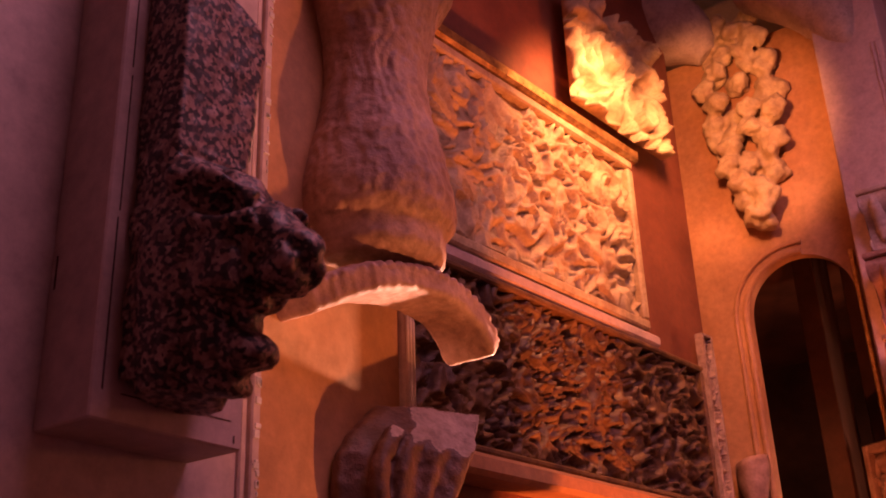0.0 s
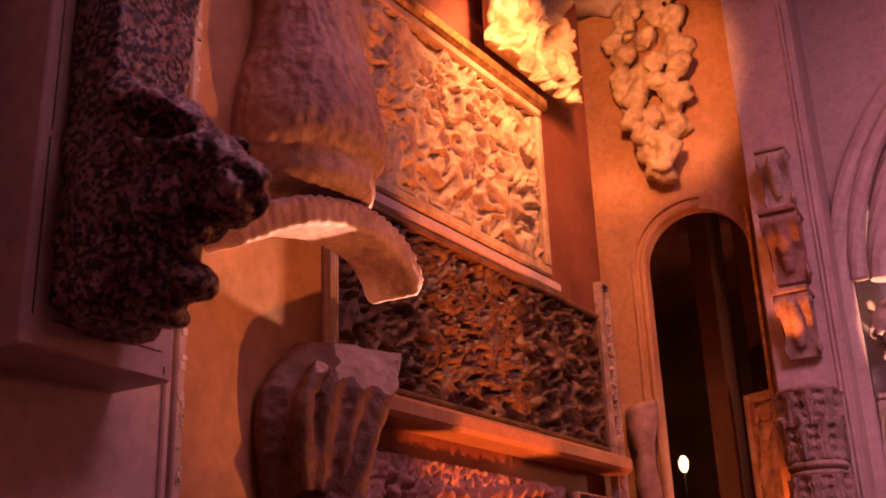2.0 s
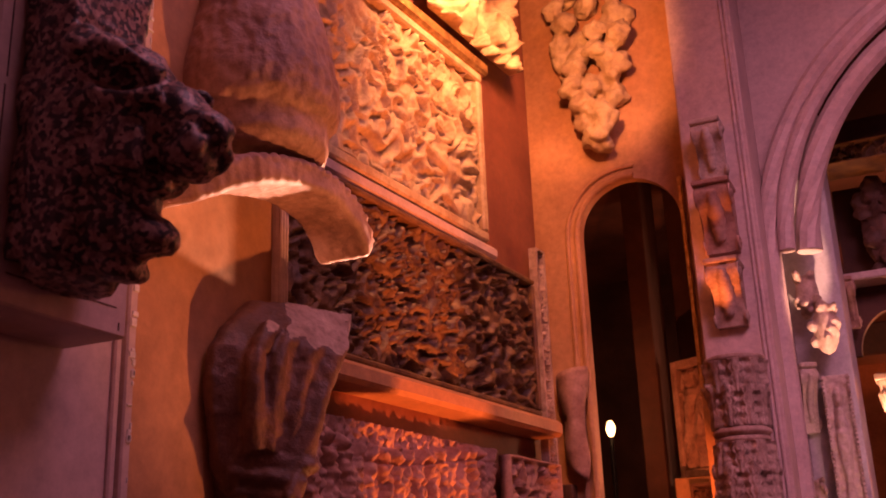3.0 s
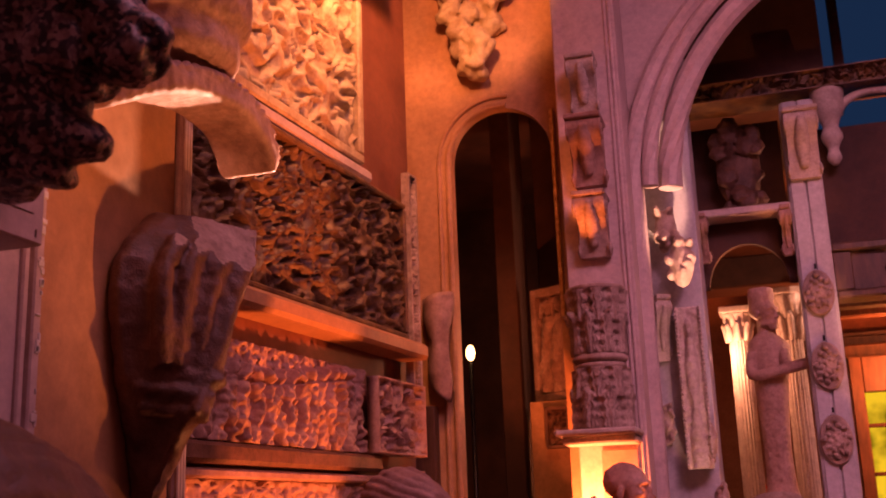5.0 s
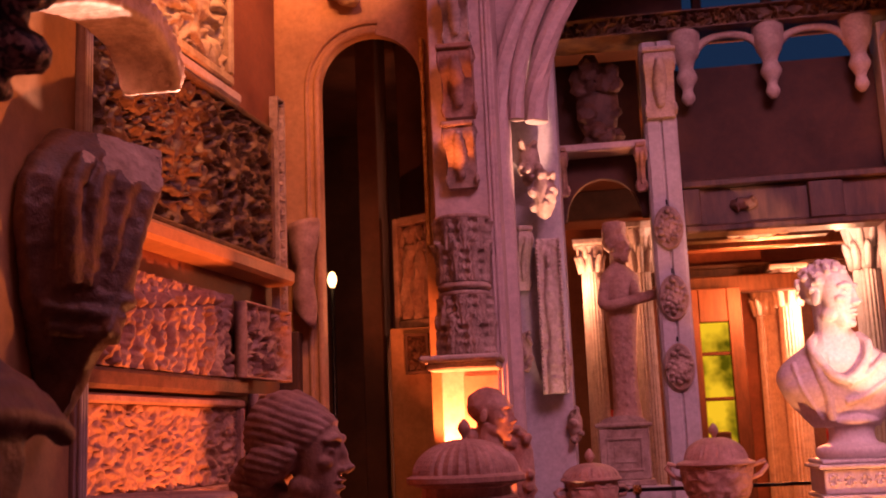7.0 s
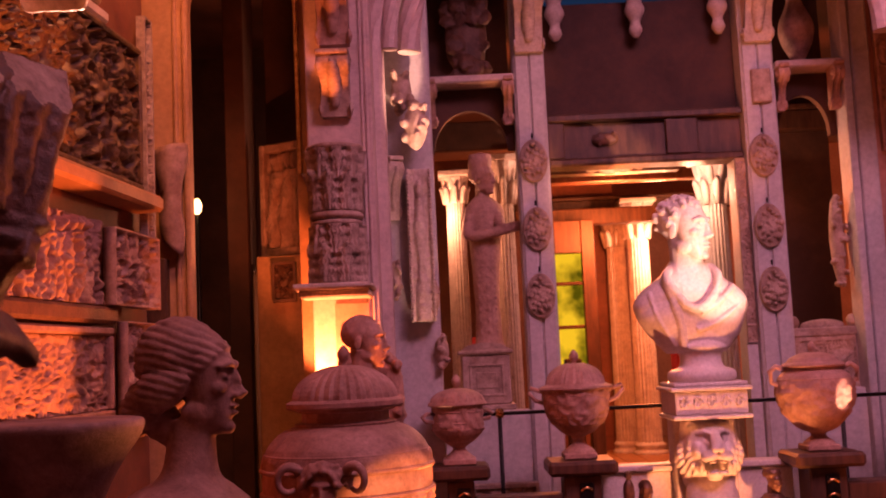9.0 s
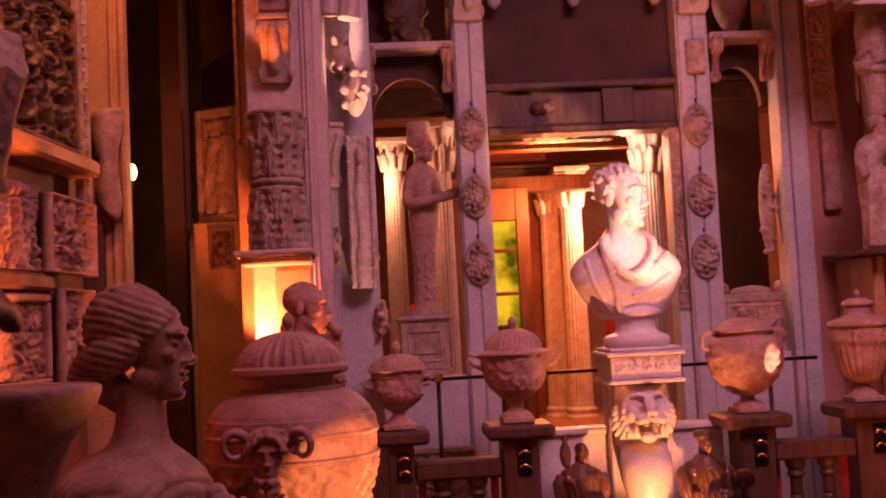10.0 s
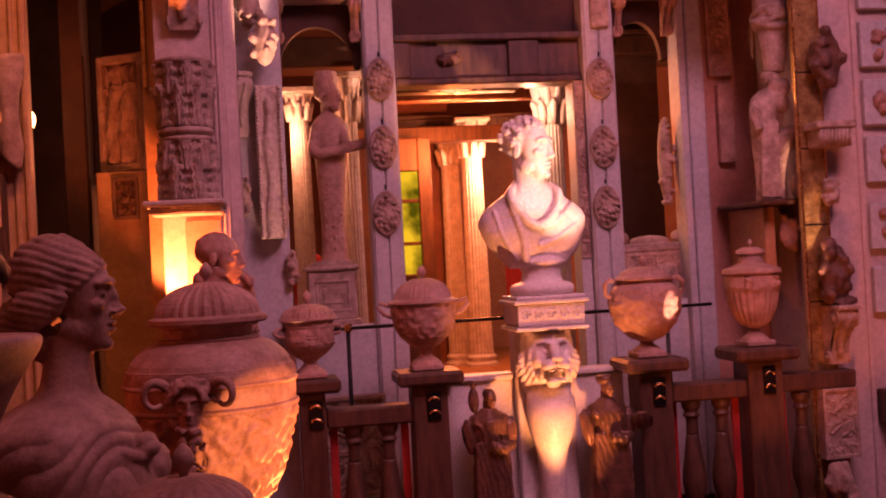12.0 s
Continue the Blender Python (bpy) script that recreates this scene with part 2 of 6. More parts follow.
def carved(name, bm, material, voxel=0.006, blend=4, rough=0.0, rough_scale=30.0, parent=None, label="", m=None, shape=None):
    """Fuses overlapping solids into one sculpted skin, softens it, and roughens it along its normals."""
    me = bpy.data.meshes.new("raw")
    bm.to_mesh(me)
    bm.free()
    raw = new("raw", me)
    rm = raw.modifiers.new("fuse", "REMESH")
    rm.mode, rm.voxel_size = "VOXEL", voxel
    sm = raw.modifiers.new("soften", "SMOOTH")
    sm.factor, sm.iterations = 0.5, blend
    done = bpy.data.meshes.new_from_object(raw.evaluated_get(bpy.context.evaluated_depsgraph_get()))
    bpy.data.objects.remove(raw)
    done.name = name
    b2 = bmesh.new()
    b2.from_mesh(done)
    bpy.data.meshes.remove(done)
    if shape:
        b2.normal_update()
        for v, d in [(v, shape(v.co, v.normal)) for v in b2.verts]:
            v.co += v.normal * d
    if rough:
        b2.normal_update()
        for v in b2.verts:
            n = noise.fractal(v.co * rough_scale, 0.9, 2.1, 4)
            v.co += v.normal * (n * rough)
    return part(name, b2, material, parent, label, smooth=True, m=m)


def slab(w, h, d, height, nx, nz, bm=None):
    """An upright slab, w wide along x, h high, its face towards -y raised by height(u, v) metres; its back at y = d."""
    own = bmesh.new()
    g = []
    for j in range(nz + 1):
        row = []
        for i in range(nx + 1):
            u, v = i / nx, j / nz
            row.append(own.verts.new(((u - 0.5) * w, -height(u, v), v * h)))
        g.append(row)
    for j in range(nz):
        for i in range(nx):
            own.faces.new((g[j][i], g[j][i + 1], g[j + 1][i + 1], g[j + 1][i]))
    rim = [g[0][i] for i in range(nx + 1)] + [g[j][nx] for j in range(1, nz + 1)] + [g[nz][i] for i in range(nx - 1, -1, -1)] + [g[j][0] for j in range(nz - 1, 0, -1)]
    back = [own.verts.new((v.co.x, d, v.co.z)) for v in rim]
    for k in range(len(rim)):
        n = (k + 1) % len(rim)
        own.faces.new((rim[k], back[k], back[n], rim[n]))
    own.faces.new(back)
    return merge(bm, own)


def leafy(depth, freq, seed, border=0.06, w=1.0, h=1.0):
    """Relief of winding stems, leaves and berries inside a plain raised border."""
    def f(u, v):
        if min(u * w, (1 - u) * w, v * h, (1 - v) * h) < border:
            return depth
        p = Vector((u * w * freq, v * h * freq, seed))
        a = noise.noise(p * 0.55) * 5
        q = p * 0.8 + Vector((math.sin(a), math.cos(a), 0)) * 0.7
        stem = max(0.0, 1 - abs(noise.noise(q)) * 5.5)
        leaf = max(0.0, noise.noise(q * 1.9 + Vector((3.1, 0, 0)))) * 1.7
        vein = 0.25 * noise.noise(q * 6.5)
        return depth * max(0.0, min(1.15, max(stem ** 0.5, min(1, leaf)) * 0.9 + vein * (0.4 + leaf)))
    return f


def groups_relief(depth, freq, seed):
    """Relief of crowded small upright forms, as in a frieze."""
    def f(u, v):
        c = u * freq + 0.25 * math.sin(v * 6 + 3 * math.floor(u * freq * 0.5))
        k = math.floor(c)
        s = math.sin(k * 12.9 + seed) * 0.5
        w = abs(c - k - 0.5)
        top = 0.70 + 0.22 * s
        body = max(0.0, 1 - (w / (0.34 + 0.1 * math.sin(v * 11 + k * 2.0))) ** 2) if v < top else 0.0
        head = max(0.0, 1 - ((w / 0.22) ** 2 + ((v - top - 0.09) / 0.10) ** 2))
        p = Vector((u * freq * 1.9, v * 6, seed))
        return depth * (0.12 + 0.75 * math.sqrt(max(body * (0.65 + 0.35 * noise.noise(p * 1.3)), head)) + 0.30 * noise.noise(p * 2.4))
    return f


def spline(points, n=6):
    """Points on a smooth line through the given ones."""
    p = [Vector(q) for q in points]
    p = [2 * p[0] - p[1]] + p + [2 * p[-1] - p[-2]]
    out = []
    for i in range(1, len(p) - 2):
        for k in range(n):
            t = k / n
            out.append(0.5 * (2 * p[i] + (p[i + 1] - p[i - 1]) * t + (2 * p[i - 1] - 5 * p[i] + 4 * p[i + 1] - p[i + 2]) * t * t + (3 * p[i] - p[i - 1] - 3 * p[i + 1] + p[i + 2]) * t ** 3))
    out.append(p[-2])
    return out


def loft(sections, seg=40, bm=None, square=2.0):
    """A closed skin through level rings (x, y, z, rx, ry), smoothed between them."""
    own = bmesh.new()
    cols = [spline([(s[0], s[1], s[2]) for s in sections], 5), spline([(s[3], s[4], 0) for s in sections], 5)]
    rings = []
    for c, r in zip(*cols):
        ring = []
        for k in range(seg):
            a = 2 * math.pi * k / seg
            ca, sa = math.cos(a), math.sin(a)
            e = 2 / square
            ring.append(own.verts.new((c.x + max(0.002, r.x) * math.copysign(abs(ca) ** e, ca), c.y + max(0.002, r.y) * math.copysign(abs(sa) ** e, sa), c.z)))
        rings.append(ring)
    for a, b in zip(rings, rings[1:]):
        for k in range(seg):
            own.faces.new((a[k], a[(k + 1) % seg], b[(k + 1) % seg], b[k]))
    own.faces.new(rings[0][::-1])
    own.faces.new(rings[-1])
    return merge(bm, own)


def turned(profile, seg, fn, bm=None):
    """A turned body whose radius is raised by fn(angle, z)."""
    own = bmesh.new()
    rings = []
    for r, z in profile:
        rings.append([own.verts.new(((r + fn(2 * math.pi * k / seg, z)) * math.cos(2 * math.pi * k / seg), (r + fn(2 * math.pi * k / seg, z)) * math.sin(2 * math.pi * k / seg), z)) for k in range(seg)])
    for a, b in zip(rings, rings[1:]):
        for k in range(seg):
            own.faces.new((a[k], a[(k + 1) % seg], b[(k + 1) % seg], b[k]))
    own.faces.new(rings[0][::-1])
    own.faces.new(rings[-1])
    return merge(bm, own)


def plate(outline, x0, x1, bm=None):
    """A solid with the given (y, z) outline, from x0 to x1."""
    own = bmesh.new()
    a = [own.verts.new((x0, y, z)) for y, z in outline]
    b = [own.verts.new((x1, y, z)) for y, z in outline]
    own.faces.new(a)
    own.faces.new(b[::-1])
    for k in range(len(a)):
        n = (k + 1) % len(a)
        own.faces.new((a[k], b[k], b[n], a[n]))
    bmesh.ops.triangulate(own, faces=own.faces[:])
    return merge(bm, own)


def add_head(bm, at, yaw, k=1.0, ears=True):
    """Adds a plain sculpted head, k times life size, that faces -y turned by yaw degrees; at: its middle, between the ears."""
    own = bmesh.new()
    ball((0, 0.015, 0.035), (0.076, 0.096, 0.083), own)
    loft([(0, -0.058, -0.122, 0.020, 0.018), (0, -0.053, -0.104, 0.036, 0.033), (0, -0.042, -0.068, 0.054, 0.048), (0, -0.036, -0.022, 0.064, 0.054), (0, -0.030, 0.030, 0.066, 0.061), (0, -0.020, 0.072, 0.054, 0.054)], 28, own)
    ball((0, -0.079, -0.108), (0.021, 0.015, 0.016), own)
    tube([(0, -0.088, 0.018), (0, -0.101, -0.012), (0, -0.113, -0.036), (0, -0.100, -0.046)], [0.009, 0.010, 0.013, 0.009], 8, own)
    ball((0, -0.096, -0.032), (0.012, 0.016, 0.016), own)
    ball((0, -0.090, -0.006), (0.009, 0.013, 0.024), own)
    ball((0, -0.092, -0.063), (0.023, 0.011, 0.006), own)
    ball((0, -0.090, -0.078), (0.018, 0.012, 0.007), own)
    for q in (-1, 1):
        ball((0.012 * q, -0.098, -0.041), (0.009, 0.011, 0.008), own)
        tube([(0.010 * q, -0.094, 0.021), (0.032 * q, -0.090, 0.027), (0.054 * q, -0.070, 0.018)], 0.0085, 8, own)
        ball((0.043 * q, -0.066, -0.024), (0.021, 0.020, 0.017), own)
        ball((0.030 * q, -0.076, 0.001), (0.015, 0.013, 0.010), own)
        ball((0.044 * q, -0.022, -0.072), (0.020, 0.036, 0.028), own)
        if ears:
            ball((0.076 * q, 0.006, -0.014), (0.008, 0.018, 0.030), own, (12, 0, 0))
    own.transform(pose(*at, 0, 0, yaw) @ Matrix.Diagonal((k, k, k, 1)))
    return merge(bm, own)


def sockets(co, at, yaw, k=1.0):
    """How far the skin sinks at the eyes, the nose's sides and the mouth of such a head."""
    q = (pose(*at, 0, 0, yaw).inverted() @ co) / k
    if q.y > -0.05:
        return 0.0
    x = abs(q.x)
    d = 0.0
    if q.y > -0.098:
        d += 0.006 * math.exp(-((x - 0.023) / 0.008) ** 2 - ((q.z - 0.006) / 0.008) ** 2)
        d += 0.006 * math.exp(-((x - 0.036) / 0.014) ** 2 - ((q.z - 0.012) / 0.005) ** 2)
        d += 0.004 * math.exp(-((x - 0.034) / 0.012) ** 2 - ((q.z + 0.010) / 0.004) ** 2)
    d += 0.005 * math.exp(-(x / 0.024) ** 2 - ((q.z + 0.0705) / 0.003) ** 2)
    d += 0.004 * math.exp(-(x / 0.016) ** 2 - ((q.z + 0.092) / 0.006) ** 2)
    return -k * d


def ridge(v):
    """0 in the groove, 1 on the ridge, once in every unit."""
    return 1 - abs(2 * (v - math.floor(v)) - 1) ** 2


# ---- large structure ----
def structure(name, bm, material, label):
    ob = part(name, bm, material)
    return tagged(ob, label, "structure", kind="structure")


structure("floor", box(-4.0, 4.2, -2.0, 5.30, -0.1, 0.0, 0), BROWN_AND_SHADE, "dark floor under the balustraded well")
structure("ceiling", box(-4.0, 4.2, -2.0, 10.5, 4.4, 4.5, 0), PAINT, "plain pale ceiling above the dome space")
structure("wall_south", box(-4.0, 4.2, -2.1, -2.0, 0, 4.4, 0), PAINT_PINK, "plain painted wall behind the walk")
structure("wall_east", box(4.1, 4.2, -2.0, 10.5, 0, 4.4, 0), PAINT_PINK, "plain painted side wall")
structure("wall_west", box(-4.0, -3.9, -2.0, 10.5, 0, 4.4, 0), BROWN_AND_SHADE, "dark outer side wall")
structure("wall_north", box(-4.0, 4.2, 10.4, 10.5, 0, 4.4, 0), WALL_RED, "dark red end wall of the colonnade")

# near pier that carries the granite head and the fragments
structure("wall_pier", box(-1.30, -0.880, -1.9, 1.507, 0, 4.4, 0.003), PAINT_PINK, "pale pink painted pier carrying casts")
structure("wall_pier_panel", box(-1.30, -0.892, 1.509, 1.790, 0, 4.4, 0), PAINT_OCHRE, "ochre painted recessed side of the pier")
for k, (x, y, w) in enumerate(((-0.876, 1.502, 0.010), (-0.879, 1.484, 0.006))):
    structure("trim_edge", box(x - 0.012, x + 0.004, y - w, y + 0.004, 0.0, 4.4, 0.002), PAINT_PINK, "chipped painted edge bead of the pier")
bm = box(-1.30, -0.884, 1.792, 1.812, 0, 4.4, 0.003)
for k in range(3):
    tube([(-0.882, 1.797 + 0.007 * k, 0), (-0.882, 1.797 + 0.007 * k, 4.4)], 0.0032, 8, bm)
structure("trim_reeded", bm, PAINT_PINK, "reeded painted corner moulding of the pier")
structure("wall_pier_return", box(-1.9, -1.30, -1.9, 1.812, 0, 4.4, 0), PAINT_OCHRE, "ochre painted pier body")

rnd = random.Random(5)
chips = bmesh.new()
for k in range(70):
    z = rnd.uniform(1.3, 2.3)
    box(-0.874, -0.8705, 1.494 + rnd.uniform(0, 0.008), 1.503 + rnd.uniform(0, 0.003), z, z + rnd.uniform(0.002, 0.010), 0.0008, chips)
ob = part("paint_chips", chips, MARBLE)
tagged(ob, "pale chips of bare plaster along the pier edge", "chips", kind="stuff")

# recessed west wall with the reliefs, turned a few degrees
WEST = pose(-1.47, 3.2, 0, 0, 0, 85)      # local x runs away along the wall, local -y faces the room


def west(s, out, z):
    """A pose on the recessed wall: s metres along it from its middle, out from its face, at the height z."""
    return WEST @ pose(s, -out, z)


bm = box(-1.5, 1.05, 0.0, 0.15, 0, 4.4, 0)
ob = structure("wall_recess", bm, WALL_RECESS, "red-brown recessed wall hung with reliefs")
ob.matrix_basis = WEST


def arched_wall(x0, x1, z0, z1, y0, y1, ax0, ax1, spring, bm=None, n=24, rise=None):
    """A wall in the xz plane pierced by one round-headed opening down to z0."""
    own = bmesh.new()
    c, r = (ax0 + ax1) / 2, (ax1 - ax0) / 2
    rise = rise or r
    inner = [(ax0, z0), (ax0, spring)] + [(c - r * math.cos(math.pi * k / n), spring + rise * math.sin(math.pi * k / n)) for k in range(1, n)] + [(ax1, spring), (ax1, z0)]
    outer = []
    for i, (x, z) in enumerate(inner):
        if i in (0, 1):
            outer.append((x0, z))
        elif i >= len(inner) - 2:
            outer.append((x1, z))
        else:
            outer.append((x0 + (x1 - x0) * (x - ax0) / (ax1 - ax0), z1))
    outer.insert(2, (x0, z1))
    inner.insert(2, inner[1])
    outer.insert(len(outer) - 2, (x1, z1))
    inner.insert(len(inner) - 2, inner[-2])
    for y in (y0, y1):
        vi = [own.verts.new((x, y, z)) for x, z in inner]
        vo = [own.verts.new((x, y, z)) for x, z in outer]
        for k in range(len(inner) - 1):
            own.faces.new((vi[k], vi[k + 1], vo[k + 1], vo[k]))
        if y == y0:
            fi, fo = vi, vo
    for k in range(len(inner) - 1):
        own.faces.new((fi[k], fi[k + 1], vi[k + 1], vi[k]))
        own.faces.new((fo[k], fo[k + 1], vo[k + 1], vo[k]))
    bmesh.ops.remove_doubles(own, verts=own.verts, dist=1e-5)
    bmesh.ops.dissolve_degenerate(own, dist=1e-5, edges=own.edges)
    return merge(bm, own)


structure("wall_arch_west", arched_wall(-1.52, -0.80, 0, 3.9, 4.42, 4.465, -1.255, -0.86, 2.74), PAINT_OCHRE, "ochre painted pier and narrow round arch")
bm = bmesh.new()
for dr, rr in ((0.012, 0.012), (0.05, 0.009)):
    pts = [(-1.0575 - (0.1975 + dr) * math.cos(math.pi * k / 20), 4.415, 2.74 + (0.1975 + dr) * math.sin(math.pi * k / 20)) for k in range(21)]
    tube([(pts[0][0], 4.415, 0.5)] + pts[:12], rr, 8, bm)
structure("trim_arch_west", bm, PAINT_OCHRE, "moulded edge of the narrow arch")

# tall pier with the stacked capitals
bm = box(-0.80, -0.565, 4.26, 4.60, 0, 4.0, 0.004)
for x in (-0.585, -0.60):
    tube([(x, 4.258, 0), (x, 4.258, 3.6)], 0.006, 8, bm)
structure("wall_pier_centre", bm, PAINT_PINK, "pale painted pier with stacked casts")
structure("trim_pier_recess", box(-0.722, -0.600, 4.246, 4.259, 0.9, 1.60, 0.002), WALL_RED, "red painted recess under the pier shelf")
bm = box(-0.545, -0.36, 4.62, 4.90, 0, 4.0, 0.004)
structure("wall_pier_inner", bm, PAINT, "grey painted inner pier")


def rib(cx, cz, r, y, a0, a1, rad, n=40):
    return [(cx + r * math.cos(math.radians(a0 + (a1 - a0) * k / n)), y, cz + r * math.sin(math.radians(a0 + (a1 - a0) * k / n))) for k in range(n + 1)]


# the dome's great arch over the facade
bm = bmesh.new()
for dr, yy, rr in ((0.0, 4.44, 0.035), (0.06, 4.42, 0.03), (0.13, 4.47, 0.045)):
    tube(rib(0.47, 2.55, 1.03 - dr, yy, 180, 0, 0), rr, 10, bm)
for dr, yy, rr in ((0.0, 4.44, 0.035), (0.06, 4.42, 0.03), (0.13, 4.47, 0.045)):
    for s in (-1, 1):
        tube([(0.47 + s * (1.03 - dr), yy, 0.0), (0.47 + s * (1.03 - dr), yy, 2.56)], rr, 10, bm) if s < 0 and dr == 0 else None
structure("trim_great_arch", bm, PAINT_PINK, "moulded pale arch carrying the dome")
structure("wall_spandrel", arched_wall(-0.80, 2.3, 2.55, 4.4, 4.50, 4.60, -0.56, 1.50, 2.56, rise=1.02), PAINT_PINK, "pale spandrel wall above the great arch")

# ---- facade behind the balustrade ----
FY = 5.10


def pilaster(name, x0, x1, z0, z1, material):
    bm = box(x0, x1, FY, FY + 0.14, z0, z1, 0.004)
    c = (x0 + x1) / 2
    box(x0 + 0.008, c - 0.004, FY - 0.012, FY + 0.01, z0, z1, 0.004, bm)
    box(c + 0.004, x1 - 0.008, FY - 0.012, FY + 0.01, z0, z1, 0.004, bm)
    return structure(name, bm, material, "tall grey painted pilaster with a central groove")


pilaster("trim_pilaster", 0.003, 0.140, 0.3, 3.05, PAINT)
pilaster("trim_pilaster", 0.995, 1.140, 0.3, 3.05, PAINT)
bm = box(1.43, 1.465, FY - 0.03, FY + 0.1, 0.3, 3.3, 0.004)
box(1.475, 1.555, FY - 0.015, FY + 0.1, 0.3, 3.3, 0.006, bm)
structure("trim_post_east", bm, PAINT, "grey painted moulded post")
bm = box(-0.44, -0.385, FY - 0.02, FY + 0.1, 0.3, 3.3, 0.005)
structure("trim_post_west", bm, PAINT, "grey painted moulded post")
ob = structure("wall_facade_top", slab(2.01, 0.085, 0.18, leafy(0.03, 26, 2.2, 0.008, 2.01, 0.085), 260, 14), DARKGILT, "carved dark gilded cornice over the openings")
ob.matrix_basis = pose(0.555, FY - 0.01, 3.085)
structure("wall_above_door", box(0.142, 0.993, FY + 0.10, FY + 0.16, 2.43, 2.945, 0), BROWN_AND_SHADE, "dark brown panel above the doorway")
bm = box(0.142, 0.993, FY + 0.02, FY + 0.18, 2.395, 2.428, 0.006)
box(0.142, 0.993, FY + 0.06, FY + 0.18, 2.236, 2.393, 0.003, bm)
box(0.142, 0.215, FY + 0.035, FY + 0.07, 2.236, 2.393, 0.004, bm)
box(0.66, 0.80, FY + 0.035, FY + 0.07, 2.236, 2.393, 0.004, bm)
box(0.142, 0.993, FY + 0.03, FY + 0.18, 2.20, 2.234, 0.008, bm)
structure("door_lintel", bm, WOOD, "dark panelled lintel over the doorway")
for x0, x1 in ((-0.385, 0.001), (1.142, 1.43)):
    structure("trim_shelf", box(x0, x1, FY - 0.03, FY + 0.20, 2.58, 2.612, 0.006), PAINT_PINK, "pale painted shelf across the opening")
    # niche back and arch carry the recess's shade in their colour
    structure("wall_niche_back", box(x0, x1, FY + 0.32, FY + 0.36, 2.612, 3.088, 0), BROWN_AND_SHADE, "back of the upper niche, coloured dark as shade")
    structure("trim_niche_arch", arched_wall(x0, x1, 2.30, 2.578, FY + 0.10, FY + 0.14, x0 + 0.03, x1 - 0.03, 2.302, rise=0.18), BROWN_AND_SHADE, "shallow arch under the shelf, coloured dark as shade")
structure("wall_parapet", box(-0.45, 0.14, FY + 0.02, FY + 0.12, 0.3, 1.16, 0.006), PAINT, "grey parapet under the opening")
structure("wall_parapet", box(1.0, 1.56, FY + 0.02, FY + 0.12, 0.3, 1.19, 0.006), PAINT, "grey parapet under the opening")

# east side: red wall and the edge of the next pier
structure("wall_red_east", box(1.56, 2.2, FY + 0.02, FY + 0.15, 0, 4.0, 0), WALL_RED, "plain terracotta red wall")
structure("wall_pier_east", box(1.697, 1.805, 4.502, 4.537, 0, 4.2, 0.003), GILT, "worn gilded mirror strip edging the east pier")
for x in (1.697, 1.805):
    structure("trim_strip_edge", box(x - 0.004, x + 0.004, 4.497, 4.5015, 0, 4.2, 0.001), BRASS, "thin bright brass edge of the strip")
for k in range(7):
    structure("trim_strip_joint", box(1.702, 1.800, 4.5000, 4.5016, 0.55 + 0.31 * k, 0.556 + 0.31 * k, 0), IRON, "dark joint between mirror panes")
structure("wall_east_face", box(1.808, 3.2, 4.54, 5.08, 0, 4.2, 0.003), PAINT_PINK, "mauve-pink painted wall hung with fragments")
structure("trim_east_rib", box(1.965, 1.985, 4.525, 4.5395, 0, 4.2, 0.004), PAINT_PINK, "raised rib on the mauve wall")

# colonnade behind
structure("floor_colonnade", box(-3.5, 4.1, FY + 0.25, 10.4, 0.50, 0.60, 0), FLOORWOOD, "worn orange wooden floor of the colonnade")
structure("wall_plinth", box(-3.5, 4.1, FY + 0.19, FY + 0.245, 0.0, 0.6, 0), BROWN_AND_SHADE, "dark base under the colonnade floor")
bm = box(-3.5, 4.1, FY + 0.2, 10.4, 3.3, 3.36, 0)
structure("ceiling_colonnade", bm, BROWN_AND_SHADE, "dark ceiling of the colonnade")
structure("backdrop_dusk", box(0.144, 0.99, FY + 0.20, FY + 0.21, 2.86, 3.088, 0), BLUE, "blue dusk behind the fanlight")
structure("backdrop_dusk", box(0.2, 2.0, FY + 0.12, FY + 0.13, 3.165, 3.70, 0), BLUE, "blue dusk behind the high glazing")
for k in range(5):
    structure("window_bar", box(0.25 + 0.3 * k, 0.29 + 0.3 * k, FY + 0.06, FY + 0.11, 3.165, 3.70, 0.004), BROWN_AND_SHADE, "dark glazing bar of the high window")
structure("wall_high", box(-0.45, 0.2, FY + 0.0, FY + 0.14, 3.165, 4.3, 0), BROWN_AND_SHADE, "dark wall beside the high window")
structure("backdrop_window", box(0.42, 0.605, 7.95, 7.97, 0.9, 2.07, 0), YELLOW, "glowing yellow window at the far end")
for k in range(4):
    structure("window_bar", box(0.42, 0.605, 7.92, 7.945, 0.95 + 0.30 * k, 0.975 + 0.30 * k, 0.004), BROWN_AND_SHADE, "dark glazing bar")
# the unlit room's shade is put into this wall's colour
structure("wall_west_room", box(-2.6, -0.7, 7.0, 7.1, 0, 4.3, 0), BROWN_AND_SHADE, "wall of the room beyond the arch, coloured dark as shade")


# ---- things on the near pier ----
plaque = part("mounting_box", box(-0.880, -0.800, 1.222, 1.408, 1.662, 2.60, 0.002), PAINT_PINK)
tagged(plaque, "pale painted wooden mounting box fixed to the pier", "mount")
